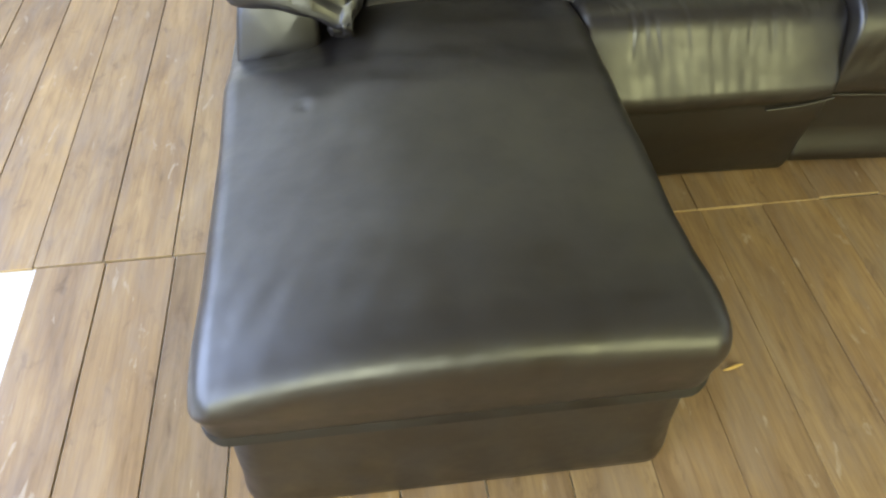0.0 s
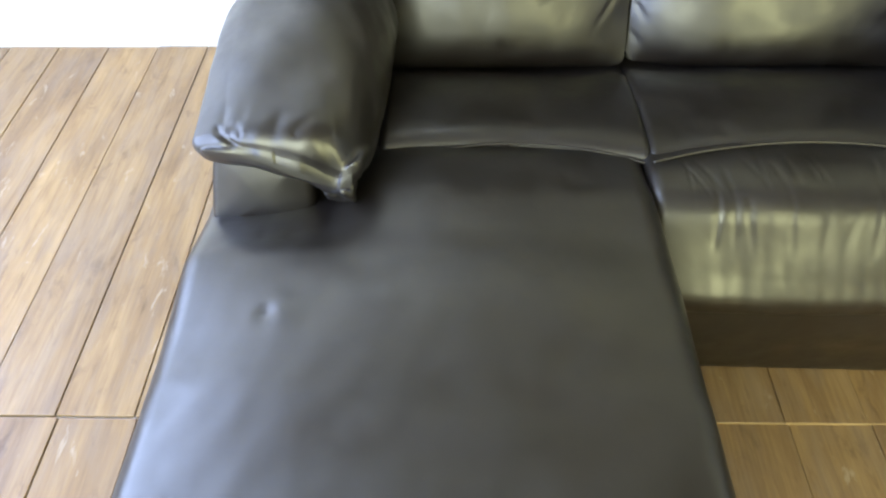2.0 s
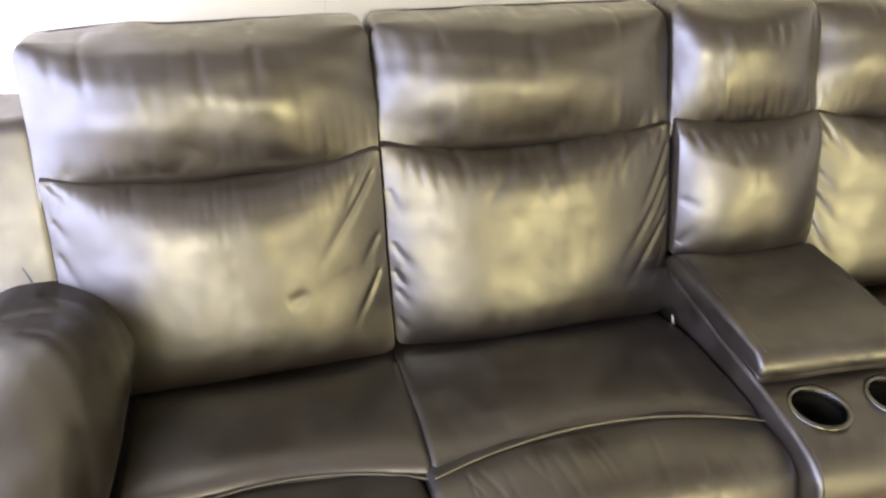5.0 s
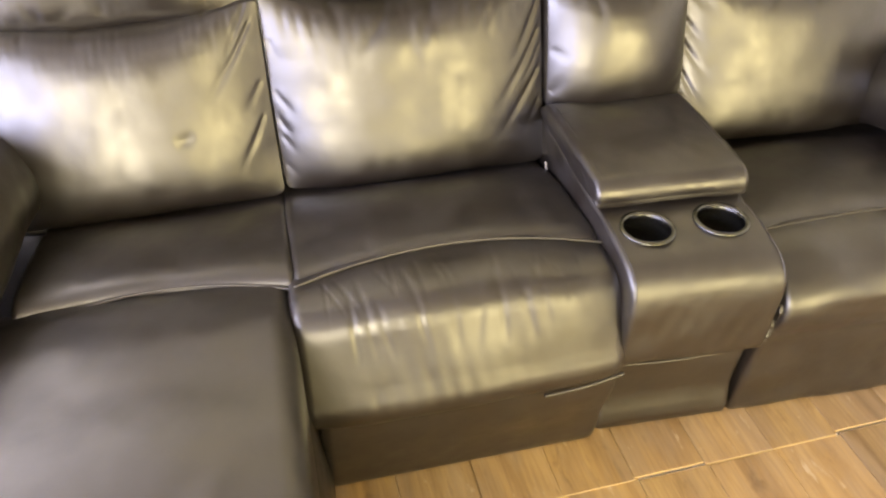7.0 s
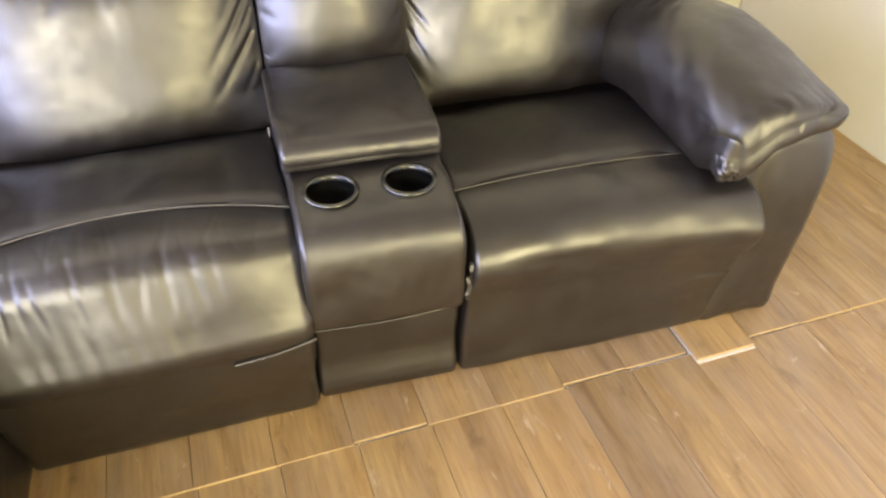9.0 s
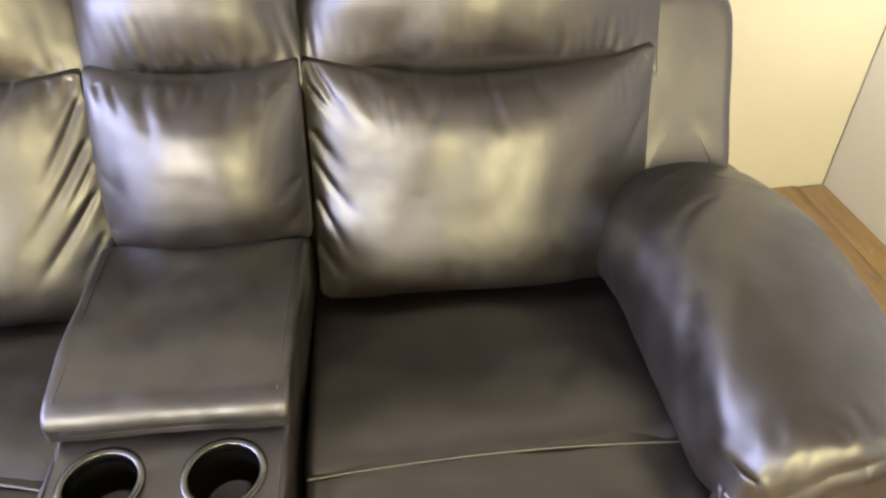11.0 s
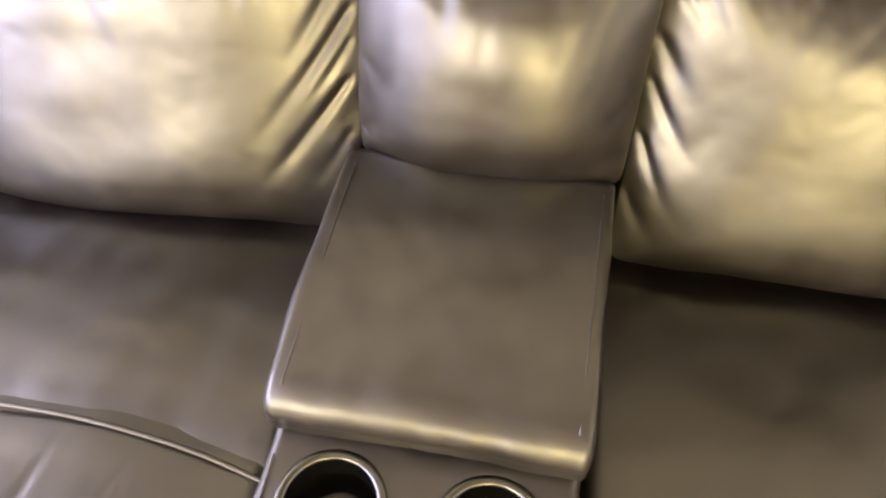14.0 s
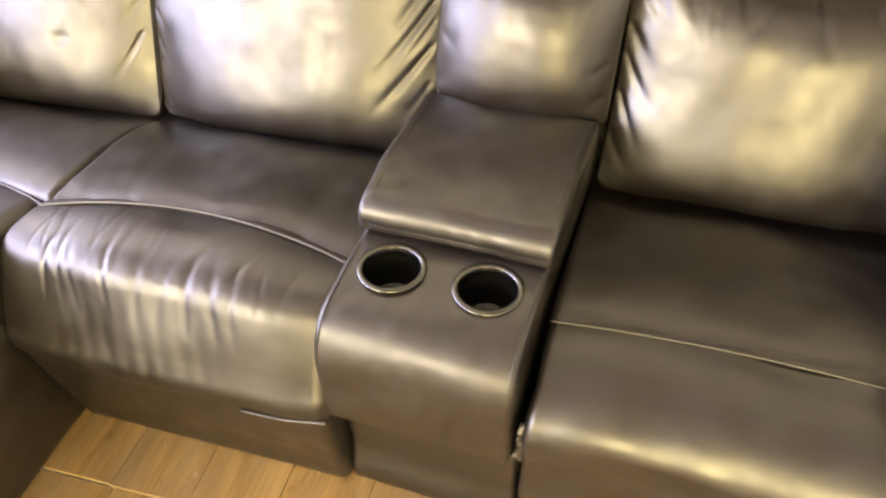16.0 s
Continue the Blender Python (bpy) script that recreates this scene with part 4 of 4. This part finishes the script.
soft("back_cushion", -0.324, 0.244, BACK_LOW, LEATHER, recliner, 340, 250, 0.024, dip(-0.324, 0.244, 0.034), back_folds(-0.324, 0.244, 141, 0.35, ((-0.312, 0.790, -0.249, 0.695, 0.0060, 0.0044), (-0.316, 0.752, -0.265, 0.700, 0.0050, 0.0030), (-0.318, 0.684, -0.268, 0.625, 0.0052, 0.0034), (-0.318, 0.637, -0.262, 0.565, 0.0056, 0.0034), (-0.318, 0.575, -0.265, 0.490, 0.0054, 0.0030), (-0.318, 0.500, -0.280, 0.450, 0.0046, 0.0022), (-0.235, 0.766, -0.189, 0.720, 0.0065, 0.0042), (-0.250, 0.770, -0.200, 0.700, 0.0050, 0.0026), (-0.090, 0.752, -0.149, 0.690, 0.0055, 0.0028), (-0.156, 0.758, -0.122, 0.712, 0.0052, 0.0024), (-0.158, 0.758, -0.198, 0.705, 0.0055, 0.0026), (-0.033, 0.750, -0.012, 0.690, 0.0048, 0.0034), (-0.021, 0.750, -0.030, 0.712, 0.0050, 0.0020), (0.038, 0.752, 0.075, 0.720, 0.0055, 0.0022), (0.232, 0.690, 0.190, 0.620, 0.0055, 0.0020), (0.230, 0.776, 0.200, 0.745, 0.0050, 0.0022))), zr=(0.6, 0.25), yr=0.6, label="puffy leather back cushion with creases along one side")
soft("headrest", -0.324, 0.256, BACK_HEAD, LEATHER, recliner, 190, 150, 0.026, head_shape(-0.324, 0.256, 0.032), head_folds(-0.320, 0.252, 151, 0.35), zr=(0.0, 1.3), yr=0.3, label="rolled leather headrest with stitched top seam")
top_seam(recliner, -0.324, 0.252)
back_frame(recliner, -0.345, 0.235)
wing(recliner, 0.212, 0.412, 0.392)
soft("arm_panel", -0.010, 0.72, [(0.262, 0.006), (0.258, 0.12), (0.256, 0.25), (0.256, 0.46), (0.285, 0.52), (0.365, 0.54), (0.435, 0.525), (0.470, 0.47), (0.478, 0.40), (0.474, 0.22), (0.470, 0.08), (0.466, 0.006), (0.40, 0.004), (0.32, 0.004)], LEATHER, recliner, 70, 40, 0.035, axis="y", folds=lambda X, Y, Z: waves(Y + X, Z, 0.002, 0.3, 161), label="leather arm body that reaches the floor")
arm_pad(recliner, -1, -0.035, 0.66, 0.315, 0.436, 0.0, 0.058)
crumpled("seam_tip", recliner, 0.186, -0.022, 0.490, (0.022, 0.032, 0.030), LEATHER, 193, "crumpled shiny leather end of the pad's seam")
crumpled("torn_flap", recliner, -0.341, -0.034, 0.300, (0.006, 0.014, 0.032), LEATHER, 197, "crumpled torn lining at the seat's side")
crumpled("torn_flap", recliner, -0.340, -0.044, 0.352, (0.004, 0.010, 0.020), LEATHER, 198, "crumpled torn lining at the seat's side")

# ---- floor boards, last ----
floor = tagged(empty("floor", pose(0, 0, 0)), "worn brown oak laminate plank floor with open joints", "floor", kind="structure")
W, JX, JY = 0.1595, -1.296, -0.006


def board_mesh(name, width, length, gap=0.0017, thick=0.0085):
    bm = block(gap, width - gap, 0.0022, length - 0.0022, -thick, 0, 0.0008, 1)
    me = bpy.data.meshes.new(name)
    bmesh.ops.recalc_face_normals(bm, faces=bm.faces)
    bm.to_mesh(me)
    bm.free()
    me.materials.append(WOOD)
    me.materials.append(RAW)
    for f in me.polygons:
        if f.normal.y < -0.9:
            f.material_index = 1
    return me


rows = [(JY, YB - JY - 0.004, 0.0), (JY - 1.25, 1.25, 0.008), (JY - 2.50, 1.25, -0.004), (YF, JY - 2.50 - YF, 0.004)]
rng = random.Random(9)
k0, k1 = int(math.ceil((XL - JX) / W)), int(math.floor((XR - JX) / W))
for y0, ln, sx in rows:
    me, tight = board_mesh("floor_board", W, ln), board_mesh("floor_board", W, ln, 0.0005)
    for k in range(k0, k1 + 1):
        x = JX + k * W + sx
        if k < 0 and -2.0 < y0 < JY - 0.5:
            continue                      # boards missing: the white subfloor shows
        if k == 17 and abs(y0 - JY) < 0.01:
            continue                      # the loose board lies here
        width = min(W, XR - x)
        use = (me if x < -0.3 else tight) if width > W - 0.001 else board_mesh("floor_board", width, ln)
        ob = new("floor_board", use)
        ob.parent = floor
        ob.location = (x, y0 + rng.uniform(-0.005, 0.005) * (1.0 if x > -0.1 else 0.15), rng.uniform(-0.0012, 0.0012) + (rng.uniform(0.0025, 0.0055) if x > -0.1 and abs(y0 - JY) < 0.01 else 0))
loose = tagged(empty("loose_floor_board", pose(JX + 17 * W + 0.006, JY - 0.032, 0.012, -0.3, 0, 0)), "loose lifted floor board with a pale broken edge", "floor board")
ob = new("board_face", board_mesh("board_face", W, 1.335))
ob.parent = loose
part("board_core", block(0.0005, W - 0.0005, -0.003, 1.33, -0.0165, -0.0087), CORE, loose, "pale exposed board core")


def splinter():
    bm = bmesh.new()
    ring_pts = []
    for x, r in ((-0.024, 0.0006), (-0.012, 0.0030), (0.006, 0.0034), (0.018, 0.0022), (0.025, 0.0005)):
        ring_pts.append([bm.verts.new((x, r * math.cos(a) * 1.2 + 0.002 * math.sin(x * 90), 0.0036 + r * math.sin(a))) for a in (0.4, 1.5, 2.6, 3.7, 4.8, 5.9)])
    for p, q in zip(ring_pts, ring_pts[1:]):
        for i in range(6):
            bm.faces.new((p[i], p[(i + 1) % 6], q[(i + 1) % 6], q[i]))
    bm.faces.new(ring_pts[0][::-1])
    bm.faces.new(ring_pts[-1])
    return bm


ob = tagged(part("wood_splinter", splinter(), SPLINT), "small yellow wood splinter lying on the floor", "debris")
ob.location, ob.rotation_euler = (0.215, -0.458, 0.0012), (0, 0, 0.12)

# wall panels; the joint at -0.47 is added, where the painted-in daylight ends
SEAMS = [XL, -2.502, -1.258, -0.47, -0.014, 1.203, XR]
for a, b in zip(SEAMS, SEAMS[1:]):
    part("wall_panel", block(a + 0.0006, b - 0.0006, YB, YB + 0.0118, -0.02, ZC - 0.002, 0.0012, 1), DAYLIT_CREAM if b < -0.4 else WALLPAINT, wall_north)
y = YB - 0.001
while y > YF:
    a = max(YF, y - 1.22)
    part("wall_panel", block(XR, XR + 0.0118, a + 0.0012, y - 0.0012, -0.02, ZC - 0.002, 0.0012, 1), WALLPAINT, wall_east)
    y -= 1.22
